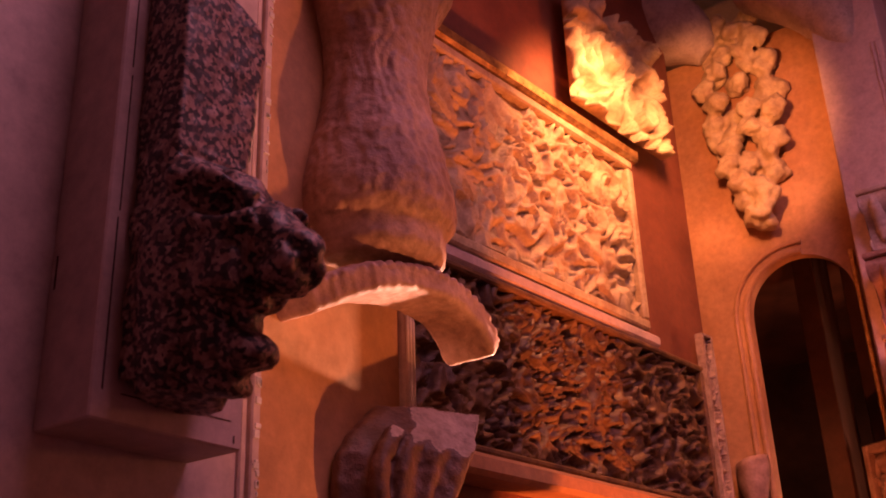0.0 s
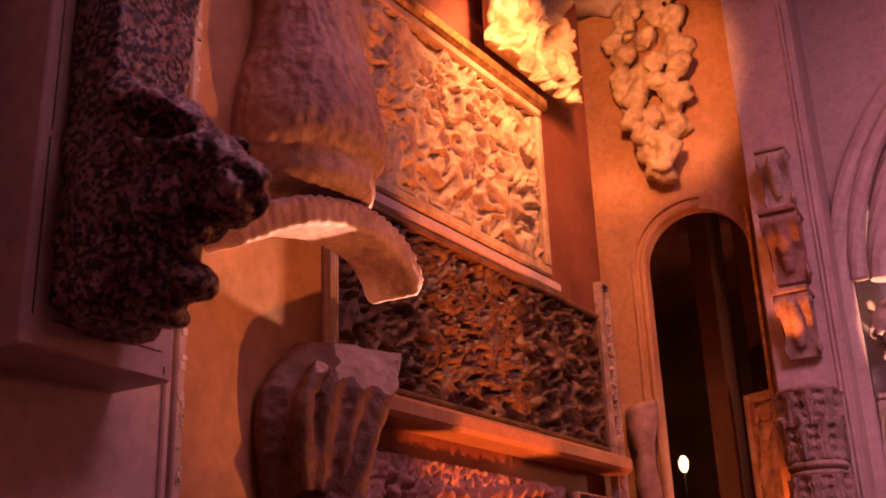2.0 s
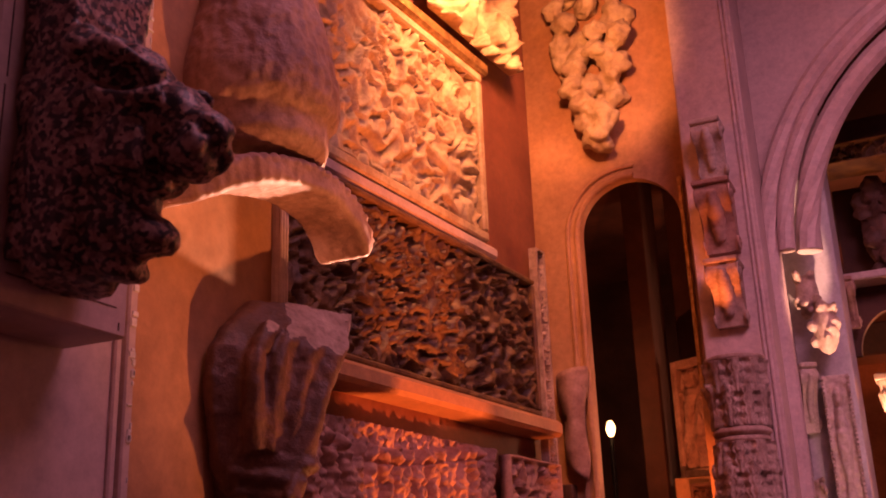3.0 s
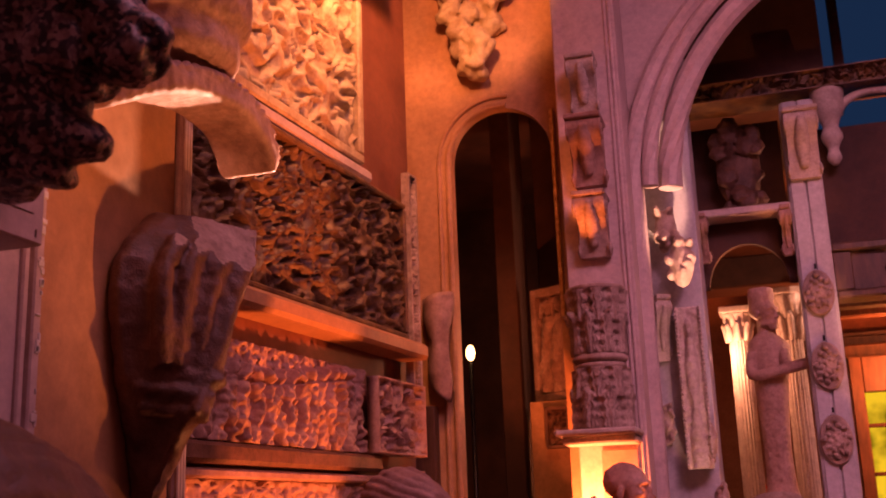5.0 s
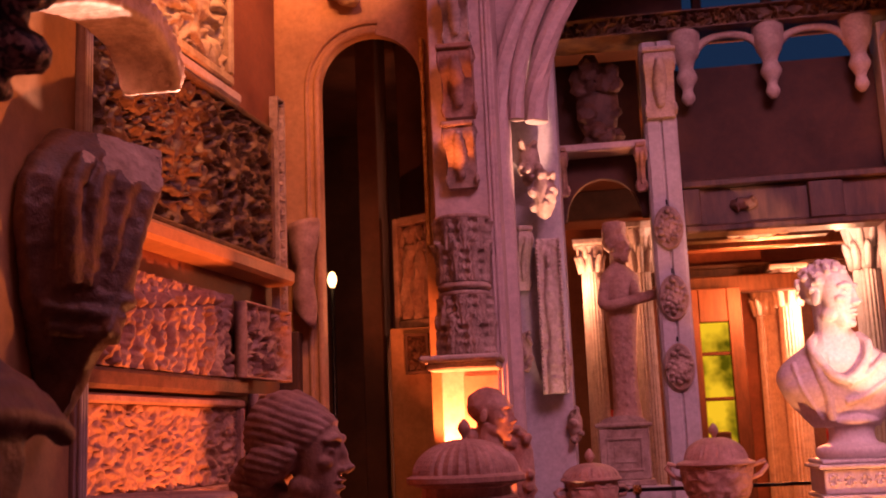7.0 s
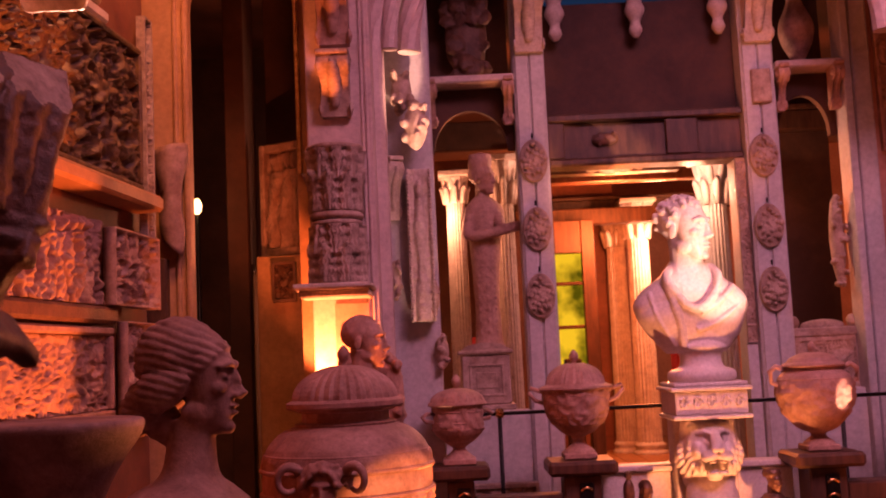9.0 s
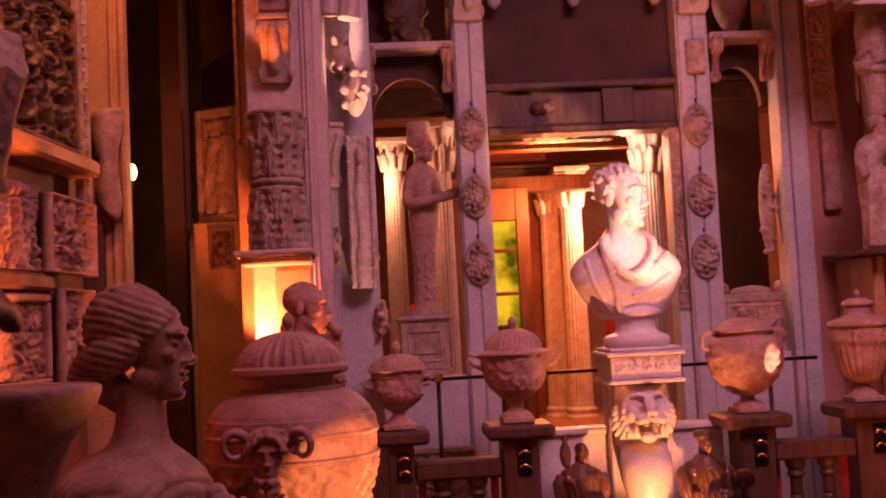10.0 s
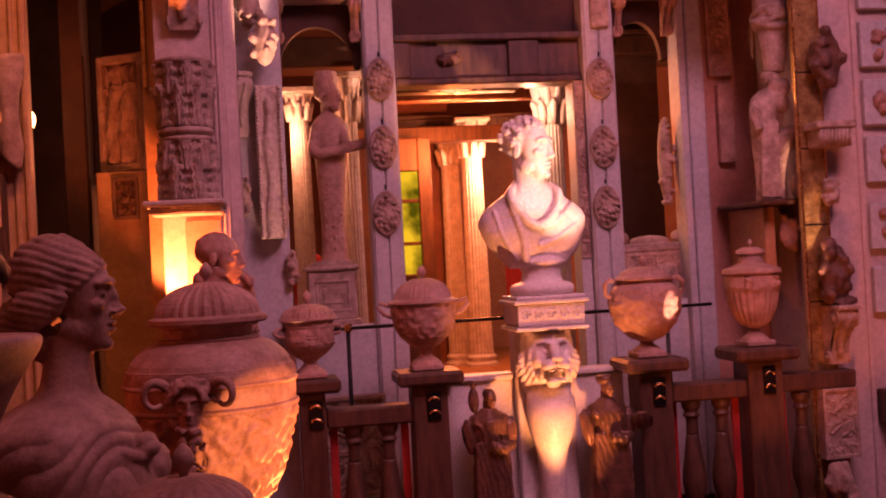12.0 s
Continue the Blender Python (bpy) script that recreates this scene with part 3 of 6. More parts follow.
for y0, y1, z0, z1 in ((1.2335, 1.2350, 1.69, 1.86), (1.2350, 1.2362, 1.868, 2.02), (1.2345, 1.2358, 2.03, 2.30), (1.255, 1.31, 1.689, 1.6902), (1.33, 1.392, 1.6895, 1.6906), (1.396, 1.3975, 1.668, 1.676)):
    part("crack", box(-0.8005, -0.7994, y0, y1, z0, z1, 0), BROWN_AND_SHADE, plaque, "dark open joint in the paint")
part("crack", box(-0.872, -0.870, 1.2214, 1.2225, 1.80, 1.835, 0), BROWN_AND_SHADE, plaque, "dark open joint in the paint")

bm = plate([(1.248, 1.70), (1.345, 1.70), (1.345, 1.93), (1.352, 2.00), (1.363, 2.085), (1.350, 2.118), (1.300, 2.142), (1.248, 2.150)], -0.80, -0.738)
loft([(-0.772, 1.300, 1.684, 0.032, 0.048), (-0.762, 1.300, 1.73, 0.054, 0.056), (-0.754, 1.300, 1.80, 0.064, 0.060), (-0.750, 1.300, 1.86, 0.060, 0.056), (-0.748, 1.300, 1.90, 0.044, 0.048), (-0.760, 1.300, 1.916, 0.03, 0.04)], 32, bm)
ball((-0.716, 1.302, 1.866), (0.046, 0.044, 0.038), bm, (0, 22, 6))
ball((-0.668, 1.308, 1.826), (0.050, 0.035, 0.032), bm, (0, 38, 8))
ball((-0.636, 1.311, 1.804), (0.025, 0.027, 0.024), bm)
ball((-0.656, 1.310, 1.784), (0.030, 0.033, 0.020), bm, (0, 20, 0))
ball((-0.692, 1.307, 1.720), (0.030, 0.033, 0.022), bm, (0, 25, 0))
ball((-0.724, 1.304, 1.738), (0.040, 0.044, 0.046), bm)
ball((-0.698, 1.307, 1.758), (0.028, 0.032, 0.020), bm)
ball((-0.722, 1.306, 1.694), (0.026, 0.034, 0.014), bm, (0, 20, 0))
for s in (-1, 1):
    ball((-0.704, 1.303 + 0.030 * s, 1.788), (0.036, 0.022, 0.046), bm, (0, 20, 0))
    ball((-0.731, 1.302 + 0.052 * s, 1.892), (0.015, 0.012, 0.024), bm, (22 * s, 0, 0))
    tube(spline([(-0.722, 1.303 + 0.047 * s, 1.886), (-0.692, 1.305 + 0.044 * s, 1.874), (-0.662, 1.308 + 0.028 * s, 1.850)], 4), [0.010 + 0.002 * math.sin(k) for k in range(9)], 8, bm)
    tube(spline([(-0.718, 1.303 + 0.052 * s, 1.842), (-0.690, 1.305 + 0.049 * s, 1.828), (-0.656, 1.308 + 0.036 * s, 1.830)], 4), 0.008, 8, bm)
    ball((-0.640, 1.311 + 0.020 * s, 1.790), (0.020, 0.013, 0.018), bm)


def worn(co, n):
    d = 0.004 * noise.noise(co * 24) + 0.0022 * noise.noise(co * 62)
    if co.z > 1.93:
        d *= 0.35
    for s in (-1, 1):
        e = co - Vector((-0.688, 1.305 + 0.047 * s, 1.853))
        d -= 0.020 * math.exp(-(e.x / 0.018) ** 2 - (e.z / 0.011) ** 2 - (e.y / 0.02) ** 2)
        e = co - Vector((-0.622, 1.311 + 0.018 * s, 1.800))
        d -= 0.007 * math.exp(-(e.length / 0.008) ** 2)
    e = co.z - 1.752 + 0.25 * (co.x + 0.68)
    d -= 0.013 * math.exp(-(e / 0.009) ** 2) * max(0, min(1, (co.x + 0.725) / 0.025))
    for k in range(3):
        d -= 0.0022 * math.exp(-((co.z - 1.795 - 0.009 * k + 0.4 * (co.x + 0.65)) / 0.0022) ** 2) * max(0, min(1, (co.x + 0.69) / 0.02)) * (co.x < -0.63)
    return d


ob = carved("granite_sculpture", bm, GRANITE, 0.0034, 2, 0.0008, 120, shape=worn)
tagged(ob, "dark speckled granite animal head fragment on a mounting box", "sculpture")

bm = bmesh.new()
lathe(smooth_profile([(0.085, 0.0), (0.098, 0.012), (0.100, 0.045), (0.111, 0.062), (0.114, 0.10), (0.100, 0.17), (0.082, 0.25), (0.080, 0.32), (0.098, 0.40), (0.125, 0.46), (0.13, 0.50)], 5), 64, bm)


def leaves(co, n):
    a = math.atan2(co.y, co.x) * 9 / math.pi
    if co.z < 0.05 or n.z > 0.8:
        return 0.002 * noise.noise(co * 70)
    q = noise.noise(Vector((co.x * 45, co.y * 45, co.z * 11)))
    return 0.0015 * ridge(a * 1.7 + 1.6 * noise.noise(co * 16)) + 0.0042 * q + 0.0018 * noise.noise(co * 60) + 0.0014 * noise.noise(co * 120)


ob = carved("carved_corbel", bm, TERRA, 0.0036, 1, 0, 55, m=pose(-0.862, 1.70, 1.965), shape=leaves)
tagged(ob, "reddish carved stone corbel with worn vertical leaves", "fragment")

# curving stone lip under the corbel
bm = bmesh.new()
line = spline([(-0.855, 1.555, 1.880), (-0.825, 1.615, 1.913), (-0.805, 1.690, 1.932), (-0.795, 1.765, 1.932), (-0.795, 1.825, 1.914), (-0.800, 1.862, 1.885)], 5)
for k, p in enumerate(line):
    u = k / (len(line) - 1)
    tilt = 28 - 62 * u
    own = box(-0.062, 0.026 - 0.004 * u, -0.013, 0.013, -0.017 + 0.004 * u, 0.020 - 0.003 * u, 0.005)
    own.transform(pose(*p, tilt, 0, 0))
    merge(bm, own)


def scales(co, n):
    if n.z < 0.25:
        return 0.0018 * noise.noise(co * 60)
    return 0.0042 * ridge(co.y * 62 + 0.5 * ridge(co.x * 45)) + 0.001 * noise.noise(co * 120)


ob = carved("stone_lip", bm, TERRA, 0.0036, 2, 0, 70, shape=scales)
tagged(ob, "scaly curved stone lip of a broken bracket", "fragment")

# fragment of folded drapery, with its top broken off in a slanting face
bm = bmesh.new()
rings = []
for z, y0, y1, xf in [(1.425, 1.712, 1.690, -0.845), (1.440, 1.706, 1.682, -0.832), (1.490, 1.698, 1.716, -0.826), (1.512, 1.688, 1.712, -0.812), (1.530, 1.680, 1.702, -0.787), (1.573, 1.660, 1.727, -0.785), (1.638, 1.647, 1.752, -0.783), (1.675, 1.642, 1.766, -0.782), (1.712, 1.646, 1.785, -0.780), (1.745, 1.676, 1.806, -0.778), (1.785, 1.722, 1.832, -0.776)]:
    d = xf + 0.889
    w = y1 - y0
    rings.append([bm.verts.new((x, y, z)) for x, y in [(-0.889, y0), (-0.872, y0 - 0.004), (-0.889 + 0.42 * d, y0 + 0.20 * w), (-0.889 + 0.72 * d, y0 + 0.48 * w), (xf - 0.004, y1 - 0.02), (xf, y1), (xf - 0.5 * d, y1 + 0.035), (-0.889, y1 + 0.05)]])
for lo, hi in zip(rings, rings[1:]):
    for k in range(8):
        bm.faces.new((lo[k], lo[(k + 1) % 8], hi[(k + 1) % 8], hi[k]))
bm.faces.new(rings[0][::-1])
bm.faces.new(rings[-1])
bmesh.ops.recalc_face_normals(bm, faces=bm.faces)
# folds running down the front, the belt across them and the loose end beside
for u, r in [(0.10, 0.013), (0.36, 0.012), (0.66, 0.011), (0.95, 0.012)]:
    run = []
    for z, y0, y1, x0 in [(1.745, 1.682, 1.805, -0.780), (1.70, 1.648, 1.778, -0.783), (1.64, 1.652, 1.750, -0.786), (1.585, 1.668, 1.728, -0.794)]:
        run.append((-0.858 + (x0 + 0.858) * (0.25 + 0.75 * u), y0 + (y1 - y0) * (0.12 + 0.86 * u), z))
    tube(spline(run, 5), r, 8, bm)
tube(spline([(-0.865, 1.668, 1.562), (-0.820, 1.688, 1.553), (-0.786, 1.712, 1.546)], 5), 0.009, 8, bm)
tube(spline([(-0.862, 1.676, 1.540), (-0.820, 1.690, 1.532), (-0.788, 1.704, 1.526)], 5), 0.010, 8, bm)
ball((-0.790, 1.722, 1.568), (0.014, 0.016, 0.010), bm)


def creases(co, n):
    g = noise.noise(Vector((co.x * 22, co.y * 30 + co.z * 7, co.z * 9)))
    return 0.0045 * g + 0.0015 * noise.noise(co * 75)


ob = carved("drapery_fragment", bm, DARKSTONE, 0.0034, 2, 0, 45, shape=creases)
ob.data.materials.append(STONE)
facing = Vector((0.757, -0.301, 0.581)).normalized()
on_face = set()
for v in ob.data.vertices:
    over = (v.co - Vector((-0.83, 1.718, 1.757))).dot(facing) - 0.0015 * noise.noise(v.co * 60)
    if over > 0 and v.co.z > 1.69:
        v.co -= facing * over
        on_face.add(v.index)
for p in ob.data.polygons:
    if p.center.x > -0.842 and all(i in on_face for i in p.vertices):
        p.material_index = 1
tagged(ob, "dark brown stone fragment of folded drapery on the pier", "fragment")


# ---- casts on the recessed wall ----
def relief(name, s0, s1, z0, z1, out, fn, material, label, nx=120, nz=70, category="relief", bar=0.0, proud=0.03):
    w, h = s1 - s0, z1 - z0
    m = west((s0 + s1) / 2, out, z0)
    if not bar:
        return tagged(part(name, slab(w, h, 0.0, fn, nx, nz), material, smooth=True, m=m), label, category)
    t = thing(name, m, label, category)
    part("panel", slab(w - 2 * bar, h - 2 * bar, 0.0, fn, nx, nz), material, t, "carved field", smooth=True, m=pose(0, 0, bar))
    for x0, x1, a, b in ((-w / 2, w / 2, 0.0, bar - 0.001), (-w / 2, w / 2, h - bar + 0.001, h), (-w / 2, -w / 2 + bar - 0.001, bar, h - bar), (w / 2 - bar + 0.001, w / 2, bar, h - bar)):
        part("border_bar", box(x0, x1, -proud, 0.012, a, b, 0.006), material, t)
    return t


relief("foliage_relief", -0.75, 0.56, 2.54, 3.16, 0.03, leafy(0.03, 13, 2.0, 0.0, 1.3, 0.62), GILT_STONE, "gilded foliage relief panel lit by the arch lamp", 170, 90, bar=0.035)
ob = part("gilded_moulding", box(-0.78, 0.60, -0.07, 0.0, 3.165, 3.215, 0.01), GILT, m=west(0, 0, 0))
tagged(ob, "gilded moulding above the foliage relief", "moulding")
ob = part("relief_ledge", box(-0.78, 0.62, -0.06, 0.0, 2.49, 2.536, 0.012), PAINT_PINK, m=west(0, 0, 0))
tagged(ob, "pale moulded ledge between two reliefs", "moulding")
relief("dark_foliage_relief", -0.75, 0.88, 2.00, 2.486, 0.02, leafy(0.045, 17, 5.0, 0.0, 1.6, 0.48), DARKGILT, "dark pierced foliage relief panel", 230, 80, bar=0.02, proud=0.045)
ob = part("relief_strip", slab(0.075, 0.86, 0.0, leafy(0.03, 30, 9.0, 0.012, 0.075, 0.86), 14, 120), STONE, m=west(0.955, 0.03, 1.76))
tagged(ob, "upright carved stone strip beside the reliefs", "relief")
ob = part("wall_shelf", box(-0.78, 0.93, -0.115, 0.0, 1.93, 1.985, 0.012), PAINT_OCHRE, m=west(0, 0, 0))
tagged(ob, "pale ochre wall shelf under the dark relief", "shelf")
relief("figure_frieze", -0.72, 0.52, 1.60, 1.86, 0.03, groups_relief(0.055, 21, 1.3), TERRA, "crowded stone frieze of small upright forms", 320, 70)
ob = part("frieze_ledge", box(-0.75, 0.62, -0.075, 0.0, 1.545, 1.596, 0.01), DARKSTONE, m=west(0, 0, 0))
tagged(ob, "dark stone ledge under the frieze", "moulding")
relief("capital_block", 0.55, 0.93, 1.60, 1.84, 0.055, leafy(0.04, 22, 3.3, 0.01, 0.38, 0.24), TERRA, "square leaf-carved stone capital block", 60, 40, "capital")
relief("panel_relief", -0.72, 0.62, 1.26, 1.535, 0.03, leafy(0.018, 23, 7.7, 0.0, 1.3, 0.27), TERRA, "pale stone relief panel with raised border", 170, 50, bar=0.025)
relief("capital_block", 0.66, 0.93, 1.24, 1.555, 0.05, leafy(0.035, 22, 8.3, 0.01, 0.27, 0.31), TERRA, "square leaf-carved stone capital block", 50, 50, "capital")
relief("scroll_ornament", 0.20, 0.78, 3.25, 3.72, 0.06, leafy(0.07, 9, 4.4, 0.0, 0.5, 0.47), GILT_STONE, "glowing scrolled plaster ornament", 70, 60, "ornament")

# carved ornament hanging on the ochre pier above the arch
bm = bmesh.new()
for k in range(54):
    a = k * 2.399
    u = k / 53
    wid = 0.15 * math.sin(math.pi * min(1, 0.15 + 0.85 * u)) + 0.02
    ball((-1.13 + wid * math.cos(a) * 0.8, 4.39 - 0.03 * (k % 3), 3.98 - 0.90 * u + 0.03 * math.sin(a)), (0.055, 0.04, 0.05), bm, (0, 40 * math.cos(a), 0), 1)
ob = carved("hanging_ornament", bm, GILT_STONE, 0.009, 1, 0, 26, shape=lambda co, n: 0.022 * noise.noise(co * 17) + 0.010 * noise.noise(co * 42))
tagged(ob, "leafy gilded plaster ornament on the ochre pier", "ornament")
for pts, rad in ((((-1.24, 4.36, 3.86), (-1.30, 4.32, 3.95), (-1.40, 4.28, 4.05), (-1.48, 4.28, 4.2)), (0.05, 0.13, 0.17, 0.17)), (((-0.98, 4.36, 4.12), (-0.86, 4.31, 4.0), (-0.74, 4.30, 3.82), (-0.66, 4.32, 3.58)), (0.15, 0.15, 0.12, 0.035))):
    bm = tube(spline(pts, 4), [float(np.interp(i / 12, (0, 1 / 3, 2 / 3, 1), rad)) for i in range(13)], 16)
    ob = carved("curved_bracket", bm, PLASTER, 0.012, 2, 0.004, 20)
    tagged(ob, "smooth pale curved plaster bracket above the arch", "bracket")


# ---- stacked casts on the centre pier ----
def leaf_capital(name, loc, r0, r1, h, material, label, rows=2, n=8, seed=0.0):
    """A bell wrapped in rows of curling acanthus leaves under an abacus."""
    t = thing(name, pose(*loc), label, "capital")

    def leaf(a, z):
        best = 0.0
        for j in range(rows):
            v = (z / h - j * 0.9 / rows) / (1.25 / rows)
            if not 0 <= v <= 1:
                continue
            q = a * n / (2 * math.pi) + 0.5 * (j % 2)
            u = abs(2 * (q - math.floor(q)) - 1)
            wid = 0.92 * (1 - (2 * v - 0.9) ** 4 * 0.5) * (1 if v < 0.85 else math.sqrt(max(0, (1 - v) / 0.15)))
            wid *= 0.82 + 0.18 * math.sin(v * 26)
            if u < wid:
                e = u / wid
                rise = 0.015 + 0.016 * v * v
                best = max(best, rise * (1 - 0.55 * e * e) + 0.0045 * math.cos(e * 15 - v * 6) + (0.006 if e < 0.10 else 0))
        return best + 0.003 * noise.noise(Vector((a * 9, z * 60, seed)))

    prof = [(r0 + (r1 - r0) * (k / 64) ** 2, h * 0.92 * k / 64) for k in range(65)]
    part("leaf_bell", turned(prof, 180, leaf), material, t, smooth=True)
    part("rim", lathe([(r1 * 1.12, h * 0.92), (r1 * 1.20, h * 0.94), (r1 * 1.20, h * 0.98), (r1 * 1.10, h)], 48), material, t, smooth=True)
    return t


leaf_capital("leaf_capital", (-0.70, 4.22, 1.915), 0.076, 0.084, 0.235, STONE, "leaf-carved stone capital fixed to the pale pier", 2, 9, 1.0)
leaf_capital("leaf_capital", (-0.70, 4.22, 1.665), 0.086, 0.074, 0.22, STONE, "leaf-carved stone capital below a roll moulding", 2, 8, 2.0)
ob = part("roll_moulding", lathe(smooth_profile([(0.085, 0), (0.095, 0.012), (0.085, 0.026)], 4), 32), STONE, smooth=True, m=pose(-0.70, 4.22, 1.888))
tagged(ob, "plain rounded stone roll between two capitals", "moulding")
bm = box(-0.84, -0.575, 4.04, 4.258, 1.640, 1.660, 0.006)
box(-0.825, -0.585, 4.08, 4.258, 1.615, 1.638, 0.006, bm)
ob = part("bracket_shelf", bm, PLASTER)
tagged(ob, "moulded plaster shelf lit strongly from below", "shelf")


def console(name, loc, w, h, d, material, label, turn=0):
    """A scrolled console bracket: an S-shaped body with a volute at both ends and a leaf down its front."""
    t = thing(name, pose(*loc, 0, 0, turn), label, "bracket")
    front = []
    for k in range(21):
        a = k / 20
        front.append((-d * (0.26 + 0.62 * (0.5 + 0.5 * math.cos(a * math.pi * 1.12)) + 0.06 * math.sin(a * 10)), h * (1 - a)))
    part("body", plate([(0, h)] + front + [(0, 0)], -w / 2, w / 2), material, t)
    part("leaf", tube([(0, y - 0.002, z) for y, z in front[2:18]], [w * (0.12 + 0.14 * math.sin(math.pi * k / 15) + 0.03 * math.sin(k * 2.4)) for k in range(16)], 8), material, t, smooth=True)
    for z, y, r in ((h * 0.86, -d * 0.66, d * 0.27), (h * 0.13, -d * 0.24, d * 0.17)):
        for s in (-1, 1):
            bm = lathe([(r, 0), (r, 0.006), (r * 0.8, 0.009), (r * 0.7, 0.004), (r * 0.4, 0.004), (r * 0.35, 0.012), (r * 0.05, 0.014)], 20)
            bm.transform(pose(s * (w / 2 - 0.001), y, z, 0, 90 * s, 0))
            part("volute", bm, material, t, smooth=True)
    part("top_slab", box(-w * 0.58, w * 0.58, -d * 1.0, 0, h, h + 0.018, 0.004), material, t)
    return t


console("console_bracket", (-0.69, 4.26, 2.26), 0.10, 0.20, 0.14, STONE, "scrolled stone console on the pale pier")
console("console_bracket", (-0.69, 4.26, 2.52), 0.11, 0.22, 0.15, TERRA, "scrolled reddish console high on the pale pier")
console("console_bracket", (-0.69, 4.26, 2.80), 0.09, 0.18, 0.12, PLASTER, "small plaster console high on the pale pier")
console("console_bracket", (-0.53, 4.62, 1.93), 0.05, 0.22, 0.10, PLASTER, "narrow leaf console beside the pier", 20)


def knotted(name, loc, size, material, label, seed=0, count=16, category="fragment", m=None, rough=0.01):
    """A worn, lumpy carved fragment of the given size."""
    rnd = random.Random(seed)
    bm = bmesh.new()
    sx, sy, sz = size
    ball((0, 0, 0), (sx * 0.42, sy * 0.40, sz * 0.46), bm)
    for k in range(count):
        z = rnd.uniform(-0.46, 0.46)
        w = math.sqrt(max(0.05, 1 - (2 * z) ** 2 * 0.8))
        ball((rnd.uniform(-0.4, 0.4) * sx * w, rnd.uniform(-0.45, 0.1) * sy, z * sz), tuple(rnd.uniform(0.10, 0.2) * v for v in (min(sx, sz) * 1.2, sy * 1.6, min(sx, sz) * 1.3)), bm, (rnd.uniform(-40, 40), rnd.uniform(-40, 40), 0), 1)
    ob = carved(name, bm, material, max(0.0035, min(size) / 22), 2, rough * min(sx, sz), 6 / min(size), m=m or pose(*loc))
    return tagged(ob, label, category)


knotted("face_fragment", (-0.42, 4.50, 2.27), (0.105, 0.14, 0.20), STONE, "worn carved keystone fragment on the inner pier", 3)
knotted("bracket_fragment", (-0.47, 4.56, 2.42), (0.10, 0.12, 0.16), STONE, "scroll fragment catching bright light", 4)
knotted("leaf_fragment", (-0.525, 4.58, 1.70), (0.06, 0.07, 0.16), STONE, "leaf-shaped stone fragment on the pier", 5)
t = thing("long_relief_fragment", pose(-0.420, 4.56, 1.535, 0, 0, 4), "long upright carved fragment with beaded edges", "fragment")


def upright_form(u, v):
    w = abs(u - 0.5) * 2
    body = max(0.0, 1 - (w / (0.50 + 0.14 * math.sin(v * 13) - 0.15 * v)) ** 2) if v < 0.80 else 0.0
    top = max(0.0, 1 - (w / 0.34) ** 2 - ((v - 0.86) / 0.07) ** 2)
    return 0.012 + 0.024 * math.sqrt(max(body, top)) + 0.008 * noise.noise(Vector((u * 5, v * 30, 4.0))) + (0.010 if w > 0.84 else 0.0)


part("slab", slab(0.092, 0.58, 0.03, upright_form, 26, 130), PLASTER, t, smooth=True)
for q in (-1, 1):
    beads = bmesh.new()
    for k in range(38):
        ball((0.042 * q, -0.024, 0.012 + 0.0150 * k), (0.0075, 0.008, 0.0066), beads, sub=1)
    ob = part("beading", beads, PLASTER, t, "row of small carved beads", smooth=True)
    ob["kind"] = "stuff"
knotted("mask_fragment", (-0.38, 4.60, 1.63), (0.05, 0.10, 0.16), STONE, "small carved mask on the post", 7)
knotted("mask_fragment", (-0.36, 4.62, 1.42), (0.07, 0.10, 0.13), STONE, "small carved mask on the post", 8)


# ---- sculpture and vessels before the balustrade ----
def knob_profile(r, z):
    return smooth_profile([(r * 0.5, z), (r * 0.45, z + r * 0.5), (r, z + r * 1.4), (r * 0.9, z + r * 2.3), (r * 0.2, z + r * 3.2)], 4)


# draped female bust, one plain sculpted mesh
FEMALE = (-0.800, 2.47, 1.382)
bm = add_head(bmesh.new(), FEMALE, 90, 0.85)
ball((-0.822, 2.47, 1.418), (0.078, 0.072, 0.074), bm, (0, -18, 0))
for s in (-1, 1):
    ball((-0.838, 2.47 + 0.050 * s, 1.365), (0.052, 0.026, 0.038), bm, (0, -30, 0))
ball((-0.893, 2.47, 1.322), (0.034, 0.040, 0.040), bm)
ball((-0.880, 2.47, 1.345), (0.036, 0.046, 0.036), bm)
ball((-0.862, 2.47, 1.315), (0.030, 0.038, 0.045), bm)
ball((-0.845, 2.47, 1.300), (0.028, 0.036, 0.040), bm)
loft([(-0.800, 2.47, 1.31, 0.042, 0.044), (-0.802, 2.47, 1.25, 0.045, 0.047), (-0.806, 2.47, 1.205, 0.056, 0.062), (-0.815, 2.47, 1.180, 0.092, 0.108), (-0.820, 2.47, 1.145, 0.128, 0.160), (-0.815, 2.47, 1.08, 0.145, 0.180), (-0.795, 2.47, 0.99, 0.148, 0.168), (-0.785, 2.47, 0.92, 0.115, 0.115), (-0.785, 2.47, 0.81, 0.085, 0.085)], 48, bm)
ball((-0.668, 2.43, 1.105), (0.026, 0.026, 0.024), bm)
ball((-0.675, 2.50, 1.06), (0.045, 0.05, 0.045), bm)
tube(spline([(-0.862, 2.54, 1.175), (-0.790, 2.59, 1.150), (-0.715, 2.54, 1.100), (-0.668, 2.45, 1.085), (-0.70, 2.38, 1.10), (-0.78, 2.345, 1.15), (-0.85, 2.39, 1.180)], 6), 0.010, 8, bm)


